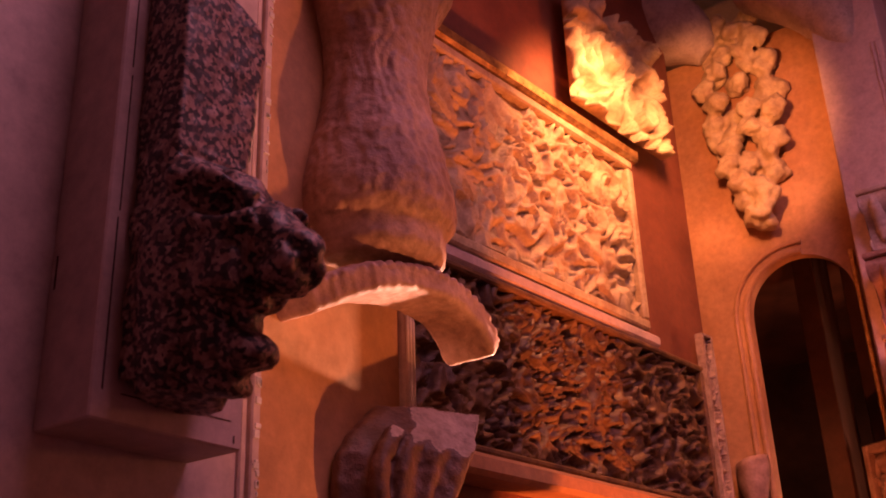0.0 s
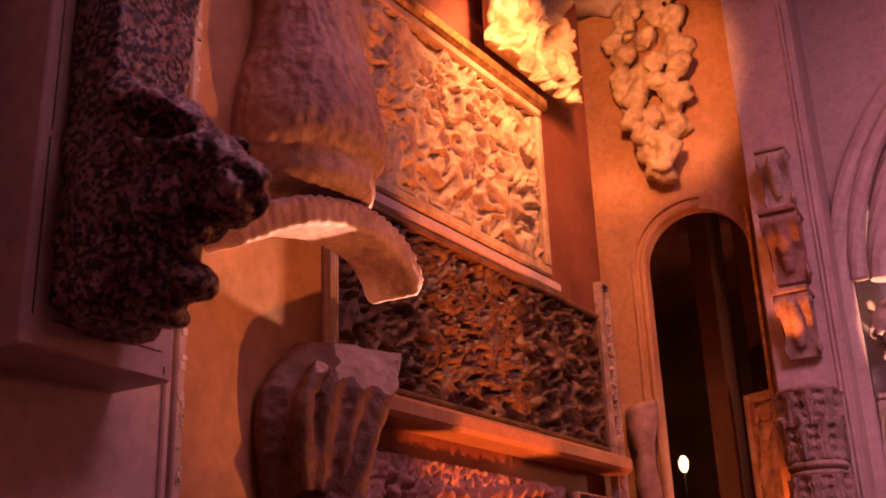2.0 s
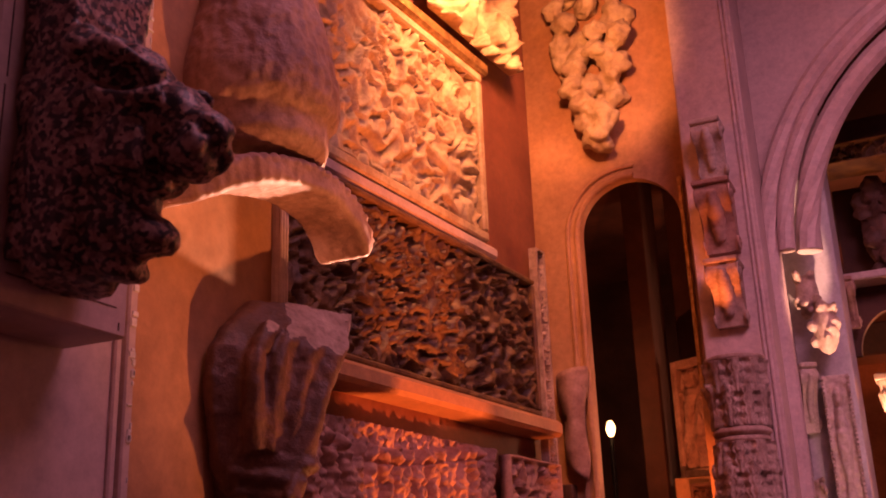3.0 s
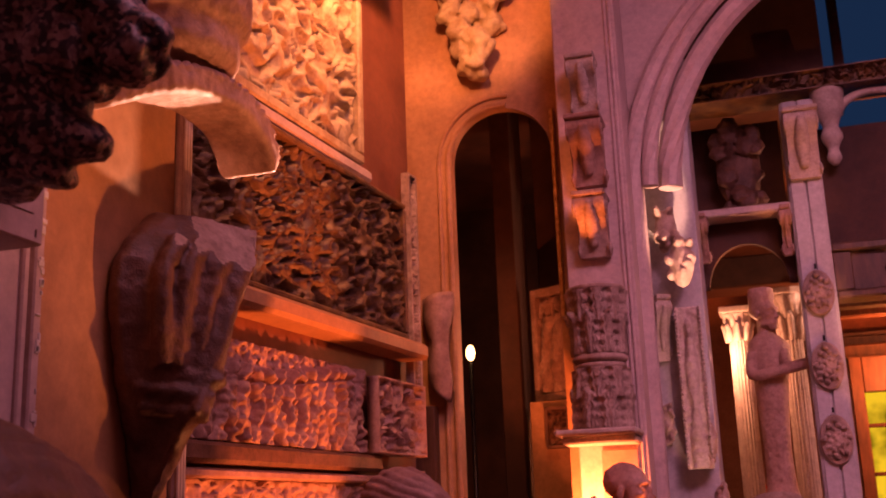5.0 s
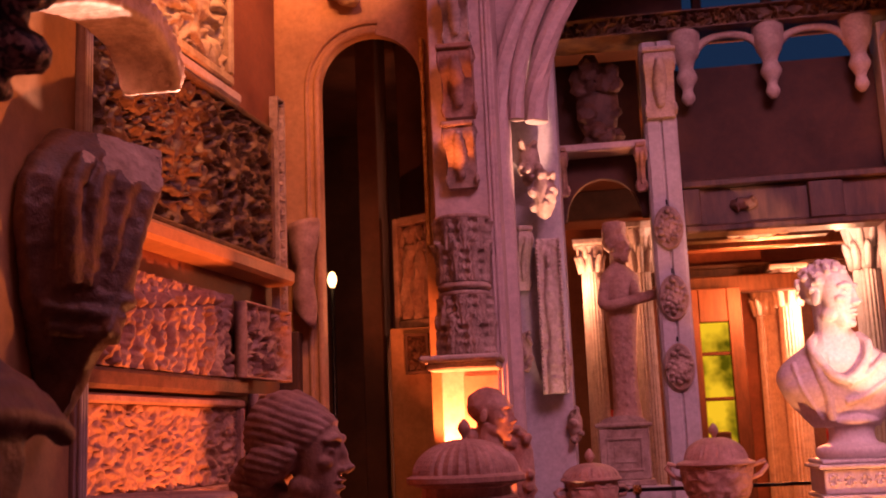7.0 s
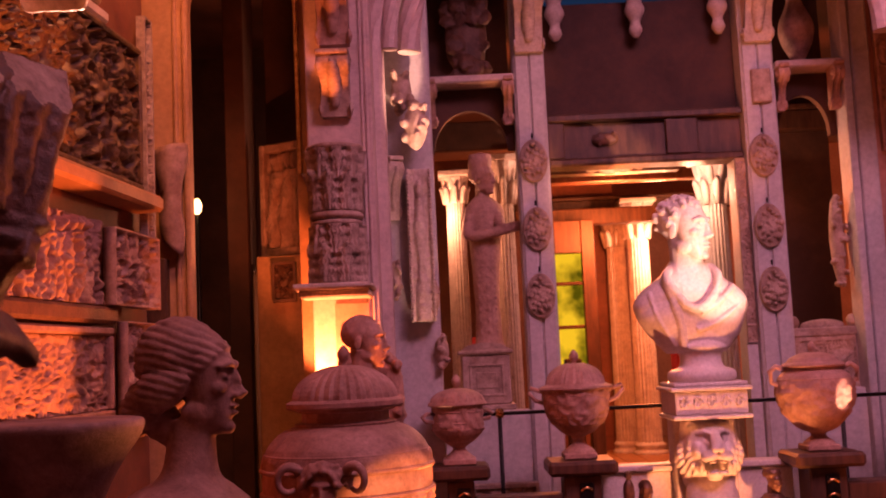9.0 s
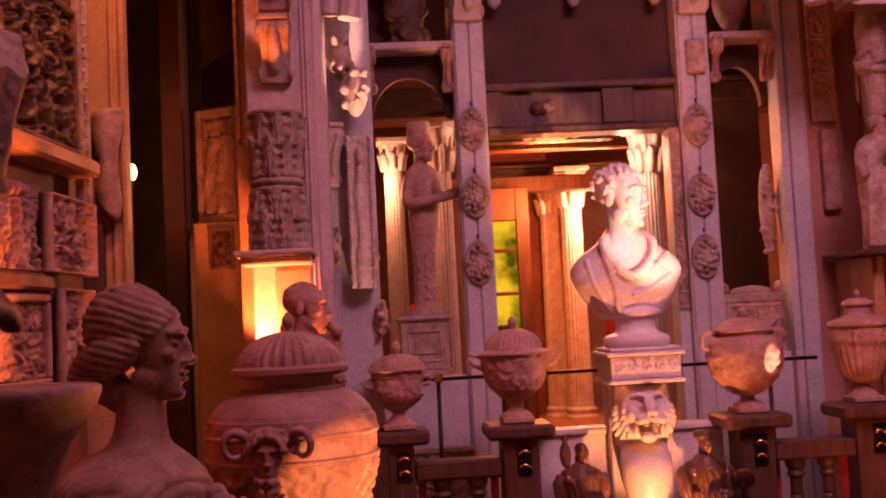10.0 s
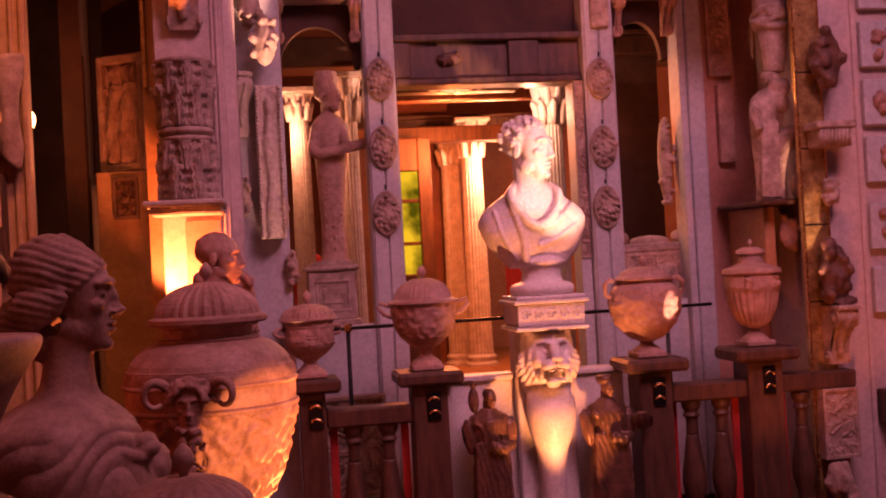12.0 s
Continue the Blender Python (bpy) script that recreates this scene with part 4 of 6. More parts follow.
def hair_and_folds(co, n):
    if co.z > 1.285:
        line = 1.432 + 0.95 * (co.x + 0.722)
        if co.z > line and co.x < -0.718:
            soft = min(1, (co.z - line) / 0.010)
            return soft * (0.004 + 0.0036 * (ridge((co.z + 0.40 * co.x + 1.2 * (co.x + 0.80) ** 2) * 72 + 0.5 * noise.noise(co * 14)) - 0.4))
        return sockets(co, FEMALE, 90, 0.85)
    if co.z < 1.165:
        q = (co.z * 0.55 - (co.x + 0.8) * 0.9 + (co.y - 2.47) * 0.5 + 0.08 * noise.noise(co * 7)) * 24
        k = max(0, min(1, (1.165 - co.z) / 0.03))
        return 0.0055 * k * (ridge(q) - 0.4)
    return 0.0


ob = carved("female_bust", bm, TERRA, 0.0034, 4, 0.0004, 60, shape=hair_and_folds)
tagged(ob, "terracotta-toned draped bust with braided wavy hair on a tall stand", "bust")
ob = part("bust_stand", box(-0.90, -0.66, 2.35, 2.59, 0.0, 0.80, 0.008), WOOD)
tagged(ob, "dark wooden stand under the draped bust", "stand")

# large lidded jar with satyr-like mask handles
JAR = thing("lidded_jar", pose(-0.60, 3.27, 0.0), "large pink stone lidded jar with mask handles and relief bands", "jar", kind="")
body = smooth_profile([(0.09, 0.60), (0.10, 0.64), (0.075, 0.70), (0.12, 0.80), (0.175, 0.92), (0.208, 1.04), (0.215, 1.12), (0.205, 1.18), (0.165, 1.225), (0.128, 1.24)], 6)


def jar_relief(a, z):
    if 1.135 < z < 1.172:
        return 0.004 * ridge(a * 14 + math.sin(z * 170) * 0.4) + 0.003 * noise.noise(Vector((a * 16, z * 90, 2)))
    if 0.84 < z < 1.07:
        p = Vector((a * 6.0, z * 30, 0.7))
        w = noise.noise(p) * 3
        return 0.011 * max(0, min(1, 0.35 + 2.2 * noise.noise(p * 1.3 + Vector((math.sin(w), math.cos(w), 0)) * 0.6))) + 0.003 * noise.noise(p * 4)
    if 1.185 < z < 1.225:
        return 0.0015 * ridge(a * 14)
    return 0.0008 * noise.noise(Vector((a * 20, z * 80, 1)))


dense = [(float(np.interp(t, range(len(body)), [q[0] for q in body])), float(np.interp(t, range(len(body)), [q[1] for q in body]))) for t in np.linspace(0, len(body) - 1, 150)]
part("body", turned(dense, 220, jar_relief), TERRA, JAR, smooth=True)
part("neck", lathe([(0.125, 1.235), (0.130, 1.245), (0.112, 1.25), (0.112, 1.272), (0.128, 1.276), (0.128, 1.285)], 64, flute=(48, 0.03, 1.249, 1.273)), TERRA, JAR)
lid = part("lid", lathe([(0.145, 1.282), (0.150, 1.287), (0.150, 1.298), (0.138, 1.303)] + [(0.136 * math.cos(a * math.pi / 22) + 0.0, 1.305 + 0.085 * math.sin(a * math.pi / 22)) for a in range(0, 11)], 96, flute=(30, 0.06, 1.304, 1.385)), TERRA, JAR, "ribbed domed stone lid", smooth=False)
part("knob", lathe(knob_profile(0.016, 1.388), 16), TERRA, lid, smooth=True)
for z in (1.135, 1.172, 1.075):
    part("band", lathe([(0.2185, z - 0.006), (0.2225, z), (0.2185, z + 0.006)] if z < 1.15 else [(0.2075, z - 0.004), (0.212, z), (0.207, z + 0.004)], 64), TERRA, JAR, smooth=True)
rnd = random.Random(11)
for a in (-100, 80):
    c, s = math.cos(radians(a)), math.sin(radians(a))
    bm = bmesh.new()
    add_head(bm, (0.190 * c, 0.190 * s, 1.100), a + 90, 0.52)
    for k in range(46):
        u, v = rnd.uniform(-1, 1), rnd.uniform(0, 1)
        ball(((0.252 - 0.045 * u * u - 0.015 * v) * c - s * 0.040 * u * (1 - 0.55 * v), (0.252 - 0.045 * u * u - 0.015 * v) * s + c * 0.040 * u * (1 - 0.55 * v), 1.052 - 0.125 * v), rnd.uniform(0.007, 0.011), bm, sub=1)
    for k in range(60):
        ta, o = rnd.uniform(-0.15, math.pi + 0.15), rnd.uniform(0.036, 0.060)
        ball(((0.236 - 0.9 * (o - 0.036)) * c - s * o * math.cos(ta), (0.236 - 0.9 * (o - 0.036)) * s + c * o * math.cos(ta), 1.115 + 0.85 * o * math.sin(ta)), rnd.uniform(0.007, 0.011), bm, sub=1)
    mk = carved("mask", bm, TERRA, 0.0036, 1, 0.0008, 60, JAR, "carved bearded mask with curling horns", shape=lambda co, n: sockets(co, (0.190 * c, 0.190 * s, 1.100), a + 90, 0.52))
    for q in (-1, 1):
        pts = []
        for k in range(15):
            ta = k / 14 * math.pi * 1.55
            o = 0.066 + 0.006 * k / 14 - 0.024 * math.cos(ta + 0.5)
            rr = 0.214 + 0.022 * math.sin(math.pi * k / 14)
            pts.append((rr * c - s * q * (o + 0.012), rr * s + c * q * (o + 0.012), 1.128 + 0.030 * math.sin(ta + 0.5)))
        part("handle", tube(pts, [0.013 - 0.0005 * k for k in range(15)], 8), TERRA, JAR, smooth=True)
ob = part("jar_stand", box(-0.74, -0.46, 3.13, 3.41, 0.0, 0.598, 0.008), WOOD)
tagged(ob, "dark wooden stand under the large jar", "stand")

# bald head behind the jar
BALD = (-0.596, 3.88, 1.462)
bm = add_head(bmesh.new(), BALD, 78, 0.70)
tube([(-0.60, 3.88, 1.43), (-0.605, 3.88, 1.34), (-0.605, 3.88, 1.30)], [0.040, 0.042, 0.055], 14, bm)
ball((-0.655, 3.87, 1.395), (0.024, 0.024, 0.026), bm)
ball((-0.605, 3.88, 1.28), (0.10, 0.12, 0.05), bm)
box(-0.68, -0.53, 3.80, 3.96, 1.18, 1.26, 0.01, bm)
ob = carved("smooth_bust", bm, TERRA, 0.0036, 2, 0.0005, 40, shape=lambda co, n: sockets(co, BALD, 78, 0.70))
tagged(ob, "small smooth reddish stone head behind the jar", "bust")
knotted("torso_fragment", (-0.535, 4.22, 1.27), (0.11, 0.09, 0.34), TERRA, "narrow standing stone figure fragment", 82, 22)
ob = part("head_stand", box(-0.70, -0.50, 3.78, 3.98, 0.0, 1.178, 0.006), WOOD)
tagged(ob, "dark narrow stand under the stone head", "stand")

# nearer lidded vase and flat-rimmed vessel low in the foreground
t = thing("ribbed_vase", pose(-0.575, 2.10, 0.0), "small pink stone vase with a ribbed domed lid", "vase")
part("body", lathe(smooth_profile([(0.06, 0.70), (0.05, 0.74), (0.095, 0.84), (0.125, 0.96), (0.105, 1.04)], 5), 40), TERRA, t, smooth=True)
lid = part("lid", lathe([(0.112, 1.038), (0.114, 1.046)] + [(0.108 * math.cos(a * math.pi / 20), 1.048 + 0.058 * math.sin(a * math.pi / 20)) for a in range(0, 10)], 72, flute=(24, 0.07, 1.047, 1.10)), TERRA, t, "ribbed domed lid")
part("knob", lathe(knob_profile(0.016, 1.102), 16), TERRA, lid, smooth=True)
ob = part("vase_stand", box(-0.66, -0.49, 2.02, 2.18, 0.0, 0.698, 0.006), WOOD)
tagged(ob, "dark stand under the ribbed vase", "stand")


# ---- balustrade ----
PY = 4.44


def post(x0, x1, ztop, label):
    c = (x0 + x1) / 2
    w = (x1 - x0) / 2
    t = thing("balustrade_post", pose(c, PY + w, 0.0), label, "post", "posts of the balustrade")
    part("shaft", box(-w, w, -w, w, 0.0, ztop - 0.055, 0.005), WOOD, t)
    part("cap", box(-w - 0.058, w + 0.058, -w - 0.05, w + 0.05, ztop - 0.052, ztop, 0.012), WOOD, t, "dark chamfered wooden cap")
    f = part("lamp_fitting", box(-0.014, 0.036, -w - 0.012, -w - 0.001, ztop - 0.185, ztop - 0.080, 0.003), IRON, t, "small dark metal fitting")
    for z in (ztop - 0.110, ztop - 0.160):
        bm = tube([(0.011 + 0.018 * math.cos(math.pi * k / 8), -w - 0.014, z + 0.013 * math.sin(math.pi * k / 8)) for k in range(9)], 0.0062, 8)
        part("brass_loop", bm, BRASS, f, "bright brass loop", smooth=True)
    return t


post(-0.360, -0.262, 1.005, "dark wooden balustrade post carrying an urn")
post(0.062, 0.196, 1.005, "dark wooden balustrade post carrying an urn")
post(0.945, 1.080, 0.995, "dark wooden balustrade post carrying an urn")
post(1.395, 1.540, 1.010, "dark wooden balustrade post carrying an urn")


def turned_baluster(x, y):
    t = thing("baluster", pose(x, y, 0.30), "turned dark wooden baluster with reeded belly", "baluster", "balusters of the balustrade")
    part("plinth", box(-0.036, 0.036, -0.036, 0.036, 0, 0.05, 0.003), WOOD, t)
    part("belly", lathe(smooth_profile([(0.03, 0.05), (0.036, 0.075), (0.028, 0.10), (0.046, 0.17), (0.048, 0.22), (0.036, 0.30), (0.024, 0.38)], 5), 36, flute=(14, 0.08, 0.11, 0.30)), WOOD, t, smooth=True)
    part("neck", lathe(smooth_profile([(0.024, 0.378), (0.023, 0.44), (0.034, 0.455), (0.026, 0.47), (0.036, 0.49), (0.038, 0.515)], 4), 28), WOOD, t, smooth=True)
    return t


for x0, x1, z in ((-0.262, 0.062, 0.885), (1.080, 1.395, 0.885), (1.540, 1.86, 0.895)):
    ob = part("top_rail", box(x0, x1, PY + 0.012, PY + 0.12, z - 0.070, z, 0.008), WOOD)
    tagged(ob, "dark wooden top rail of the balustrade", "rail")
    ob = part("bottom_rail", box(x0, x1, PY + 0.02, PY + 0.11, 0.25, 0.30, 0.006), WOOD)
    tagged(ob, "dark wooden bottom rail of the balustrade", "rail")
    ob = part("red_lining", box(x0 + 0.012, x0 + 0.042, PY + 0.08, PY + 0.09, 0.30, z - 0.07, 0.001), RED_CLOTH)
    tagged(ob, "strip of crimson cloth behind the balusters", "cloth")
    ob = part("red_lining", box(x1 - 0.042, x1 - 0.012, PY + 0.08, PY + 0.09, 0.30, z - 0.07, 0.001), RED_CLOTH)
    tagged(ob, "strip of crimson cloth behind the balusters", "cloth")
for x in (-0.162, -0.030, 1.175, 1.300, 1.64, 1.76):
    turned_baluster(x, PY + 0.065)

# marble panel between the middle posts
PANEL = thing("marble_parapet", pose(0.575, PY + 0.16, 0.0), "grey-white marble panel behind the pedestal", "panel")
part("slab", box(-0.36, 0.36, 0.0, 0.06, 0.0, 0.935, 0.004), MARBLE, PANEL)
part("coping", box(-0.37, 0.37, -0.02, 0.08, 0.937, 0.962, 0.006), MARBLE, PANEL)

# lion-headed pedestal
PED = thing("lion_pedestal", pose(0.600, 4.52, 0.0), "pale marble pedestal carved with a roaring animal head and chest", "pedestal")
part("backing", box(-0.115, 0.115, 0.02, 0.13, 0.0, 1.13, 0.006), MARBLE, PED)
part("block", box(-0.130, 0.130, -0.130, 0.130, 1.150, 1.232, 0.004), MARBLE, PED)
for z, o in ((1.133, 0.142), (1.234, 0.146), (1.250, 0.134)):
    part("moulding", box(-o, o, -o, o, z, z + 0.015, 0.005), MARBLE, PED)
bm = bmesh.new()
for k in range(5):
    for q in range(9):
        a = q / 8 * math.pi * 2
        ball((-0.10 + 0.05 * k + 0.018 * math.cos(a) * (1 - q / 14), -0.132, 1.192 + 0.024 * math.sin(a) * (1 - q / 14)), (0.007, 0.006, 0.007), bm, sub=1)
part("leaf_scroll", bm, MARBLE, PED, "carved leaf scroll", smooth=True)
bm = bmesh.new()
loft([(0, 0.02, 1.135, 0.085, 0.06), (0, -0.02, 1.105, 0.098, 0.085), (0, -0.03, 1.05, 0.104, 0.095), (0, -0.02, 0.98, 0.106, 0.085), (0, 0.0, 0.92, 0.098, 0.070), (0, 0.0, 0.89, 0.09, 0.07)], 40, bm)
ball((0, -0.070, 1.062), (0.066, 0.068, 0.058), bm)
tube([(0, -0.118, 1.086), (0, -0.145, 1.062), (0, -0.166, 1.034)], [0.020, 0.022, 0.024], 10, bm)
ball((0, -0.180, 1.032), (0.025, 0.012, 0.012), bm)
ball((0, -0.118, 0.940), (0.034, 0.042, 0.015), bm, (-10, 0, 0))
ball((0, -0.100, 0.926), (0.028, 0.030, 0.014), bm)
for s in (-1, 1):
    ball((0.028 * s, -0.154, 1.006), (0.033, 0.034, 0.022), bm, (0, 12 * s, 0))
    tube([(0.012 * s, -0.132, 1.083), (0.034 * s, -0.124, 1.092), (0.056 * s, -0.100, 1.084)], 0.011, 8, bm)
    ball((0.052 * s, -0.098, 1.022), (0.028, 0.034, 0.036), bm)
    ball((0.050 * s, -0.100, 0.968), (0.014, 0.032, 0.030), bm)
    ball((0.072 * s, -0.060, 1.108), (0.018, 0.014, 0.020), bm)
    tube([(0.019 * s, -0.160, 0.996), (0.019 * s, -0.158, 0.974)], [0.006, 0.002], 6, bm)
    tube([(0.017 * s, -0.150, 0.950), (0.018 * s, -0.151, 0.964)], [0.005, 0.002], 6, bm)
    for k in range(10):
        a = radians(74 - 13 * k)
        c, v = math.cos(a), math.sin(a)
        for o in (0.0, 0.026):
            tube(spline([(s * (0.058 + o) * c, -0.082 + 1.4 * o, 1.03 + 0.072 * v - 0.3 * o), (s * (0.086 + o) * c, -0.088 + 1.4 * o, 1.02 + 0.092 * v - 0.4 * o), (s * (0.098 + o) * c, -0.060 + 1.4 * o, 0.995 + 0.098 * v - 0.4 * o)], 3), [0.010, 0.011, 0.011, 0.010, 0.008, 0.006, 0.004], 6, bm)
loft([(0, 0.0, 0.92, 0.075, 0.06), (0, -0.035, 0.86, 0.094, 0.082), (0, -0.045, 0.80, 0.094, 0.088), (0, -0.035, 0.72, 0.078, 0.078), (0, -0.02, 0.64, 0.058, 0.060), (0, -0.02, 0.45, 0.05, 0.05), (0, -0.03, 0.1, 0.06, 0.06), (0, -0.05, 0.0, 0.085, 0.085)], 36, bm)


def mane(co, n):
    if co.z < 0.875:
        return 0.0
    d = 0.003 * noise.noise(co * 46) if co.y > -0.10 else 0.0
    for s in (-1, 1):
        e = co - Vector((0.033 * s, -0.130, 1.066))
        d -= 0.013 * math.exp(-(e.length / 0.012) ** 2)
    if co.y < -0.075:
        d -= 0.034 * math.exp(-((co.z - 0.966) / 0.013) ** 2) * (abs(co.x) < 0.040)
    return d


mn = carved("animal_carving", bm, MARBLE, 0.0036, 1, 0.0004, 45, PED, "roaring animal head over a smooth chest tapering to one leg", shape=mane)

# marble bust on a round socle, one plain sculpted mesh
bm = bmesh.new()
lathe(smooth_profile([(0.118, 1.266), (0.126, 1.285), (0.118, 1.305), (0.085, 1.318), (0.075, 1.345), (0.082, 1.375), (0.098, 1.385), (0.095, 1.40), (0.06, 1.43)], 4), 40, bm, x=0.600, y=4.52)
loft([(0.588, 4.53, 1.372, 0.108, 0.060), (0.588, 4.53, 1.385, 0.122, 0.075), (0.585, 4.53, 1.44, 0.165, 0.095), (0.578, 4.53, 1.50, 0.200, 0.108), (0.577, 4.535, 1.545, 0.212, 0.110), (0.579, 4.535, 1.580, 0.200, 0.106), (0.580, 4.535, 1.615, 0.168, 0.098), (0.578, 4.535, 1.655, 0.112, 0.088), (0.575, 4.535, 1.69, 0.080, 0.075), (0.572, 4.53, 1.72, 0.056, 0.056)], 64, bm, 2.3)
tube([(0.575, 4.53, 1.60), (0.572, 4.52, 1.72), (0.568, 4.52, 1.80)], [0.078, 0.060, 0.060], 18, bm)
MARBLE_HEAD = (0.566, 4.50, 1.835)
add_head(bm, MARBLE_HEAD, 48, 1.0)
rnd = random.Random(21)
turn = pose(*MARBLE_HEAD, 0, 0, 48)
for k in range(150):
    a, e = rnd.uniform(0, 2 * math.pi), rnd.uniform(-0.45, 1.5)
    x, y, z = 0.079 * math.cos(a) * math.cos(e), 0.015 + 0.099 * math.sin(a) * math.cos(e), 0.037 + 0.084 * math.sin(e)
    if (y < -0.045 and z < 0.075) or (y < 0.0 and z < 0.03):
        continue
    r = rnd.uniform(0.009, 0.016)
    ball(tuple(turn @ Vector((x, y, z))), (r, r, r * 0.8), bm, (0, rnd.uniform(-60, 60), 0), sub=1)
for pts, r in (
    ([(0.505, 4.50, 1.685), (0.478, 4.45, 1.655), (0.500, 4.425, 1.60), (0.545, 4.412, 1.545), (0.610, 4.408, 1.525)], 0.015),
    ([(0.650, 4.50, 1.690), (0.668, 4.45, 1.650), (0.650, 4.425, 1.595), (0.615, 4.412, 1.550), (0.575, 4.408, 1.530)], 0.016),
    ([(0.725, 4.47, 1.610), (0.690, 4.435, 1.580), (0.645, 4.418, 1.545), (0.590, 4.410, 1.515)], 0.012),
    ([(0.770, 4.49, 1.560), (0.710, 4.44, 1.520), (0.640, 4.425, 1.475), (0.575, 4.425, 1.455)], 0.009),
    ([(0.478, 4.455, 1.655), (0.490, 4.43, 1.58), (0.515, 4.428, 1.49), (0.528, 4.45, 1.395)], 0.014),
    ([(0.415, 4.47, 1.600), (0.430, 4.45, 1.53), (0.462, 4.45, 1.46), (0.500, 4.47, 1.40)], 0.008)):
    tube(spline(pts, 5), r, 8, bm)


def drapery(co, n):
    if co.z > 1.70:
        return sockets(co, MARBLE_HEAD, 48, 1.0)
    if co.z < 1.39:
        return 0.0
    k = min(1, (co.z - 1.39) / 0.04, (1.70 - co.z) / 0.03)
    side = -1 if co.x < 0.53 else 1
    q = (co.z * 0.9 + side * (co.x - 0.575) * 0.8 + 0.06 * noise.noise(co * 7)) * 8
    return 0.005 * k * (ridge(q) - 0.5)


ob = carved("marble_bust", bm, MARBLE, 0.0036, 2, 0.0003, 50, shape=drapery)
tagged(ob, "white marble draped portrait bust on a round socle", "bust")


# bronze statuettes on ledges before the panel, each one plain mesh
def robed(name, x, y, z0, h, label, lean=1, disc=False):
    bm = bmesh.new()
    k = h / 0.50
    tube([(x, y, z0), (x, y, z0 + 0.15 * k), (x + 0.005 * lean, y, z0 + 0.28 * k), (x, y, z0 + 0.38 * k), (x, y, z0 + 0.42 * k)], [0.075 * k, 0.066 * k, 0.062 * k, 0.066 * k, 0.030 * k], 16, bm)
    ball((x, y, z0 + 0.375 * k), (0.082 * k, 0.05 * k, 0.04 * k), bm)
    add_head(bm, (x + 0.006 * lean, y - 0.008, z0 + 0.462 * k), 18 * lean, 0.31 * k)
    tube([(x, y, z0 + 0.40 * k), (x, y, z0 + 0.45 * k)], 0.020 * k, 8, bm)
    for s in (-1, 1):
        ball((x + s * 0.078 * k, y - 0.01, z0 + 0.32 * k), (0.024 * k, 0.026 * k, 0.07 * k), bm, (0, 8 * s, 0))
    for i in range(9):
        xx = x + (i - 4) * 0.015 * k
        tube([(xx * 0.9 + x * 0.1, y - 0.052 * k, z0 + 0.30 * k), (xx, y - 0.060 * k, z0 + 0.16 * k), (xx + 0.004 * lean, y - 0.066 * k, z0 + 0.01)], 0.0075 * k, 6, bm)
    tube([(x - 0.06 * k, y - 0.035 * k, z0 + 0.38 * k), (x, y - 0.055 * k, z0 + 0.32 * k), (x + 0.055 * k, y - 0.05 * k, z0 + 0.24 * k)], 0.012 * k, 8, bm)
    tube([(x + lean * 0.08 * k, y - 0.02, z0 + 0.28 * k), (x + lean * 0.04 * k, y - 0.075 * k, z0 + 0.275 * k), (x - lean * 0.01 * k, y - 0.08 * k, z0 + 0.29 * k)], 0.017 * k, 8, bm)
    if disc:
        ball((x + 0.120 * k, y - 0.05, z0 + 0.335 * k), (0.042 * k, 0.012 * k, 0.042 * k), bm, (35, 25, 0))
        lathe([(0.030 * k, z0 + 0.478 * k), (0.034 * k, z0 + 0.490 * k), (0.027 * k, z0 + 0.506 * k)], 16, bm, x=x, y=y)
    else:
        ball((x - 0.055 * k, y - 0.01, z0 + 0.455 * k), (0.022 * k, 0.022 * k, 0.05 * k), bm)
        ball((x - 0.055 * k, y - 0.012, z0 + 0.515 * k), (0.014 * k, 0.014 * k, 0.016 * k), bm)
    ob = carved(name, bm, BRONZE, 0.0036, 1, 0, 60, shape=lambda co, n: 0.0045 * ridge((co.x - x) * 46 + (co.z - z0) * 12 * lean + 0.6 * noise.noise(co * 16)) if co.z < z0 + 0.37 * k else 0.001 * noise.noise(co * 90))
    return tagged(ob, label, "statuette")


robed("bronze_statuette", 0.345, 4.44, 0.43, 0.50, "brown bronze draped statuette carrying a smaller one")
robed("bronze_statuette", 0.808, 4.44, 0.42, 0.52, "brown bronze robed statuette holding a round dish", 1, True)
for x in (0.345, 0.808):
    ob = part("statuette_ledge", box(x - 0.10, x + 0.10, 4.36, 4.54, 0.0, 0.43 if x < 0.5 else 0.42, 0.006), MARBLE)
    tagged(ob, "plain marble block under a statuette", "plinth")


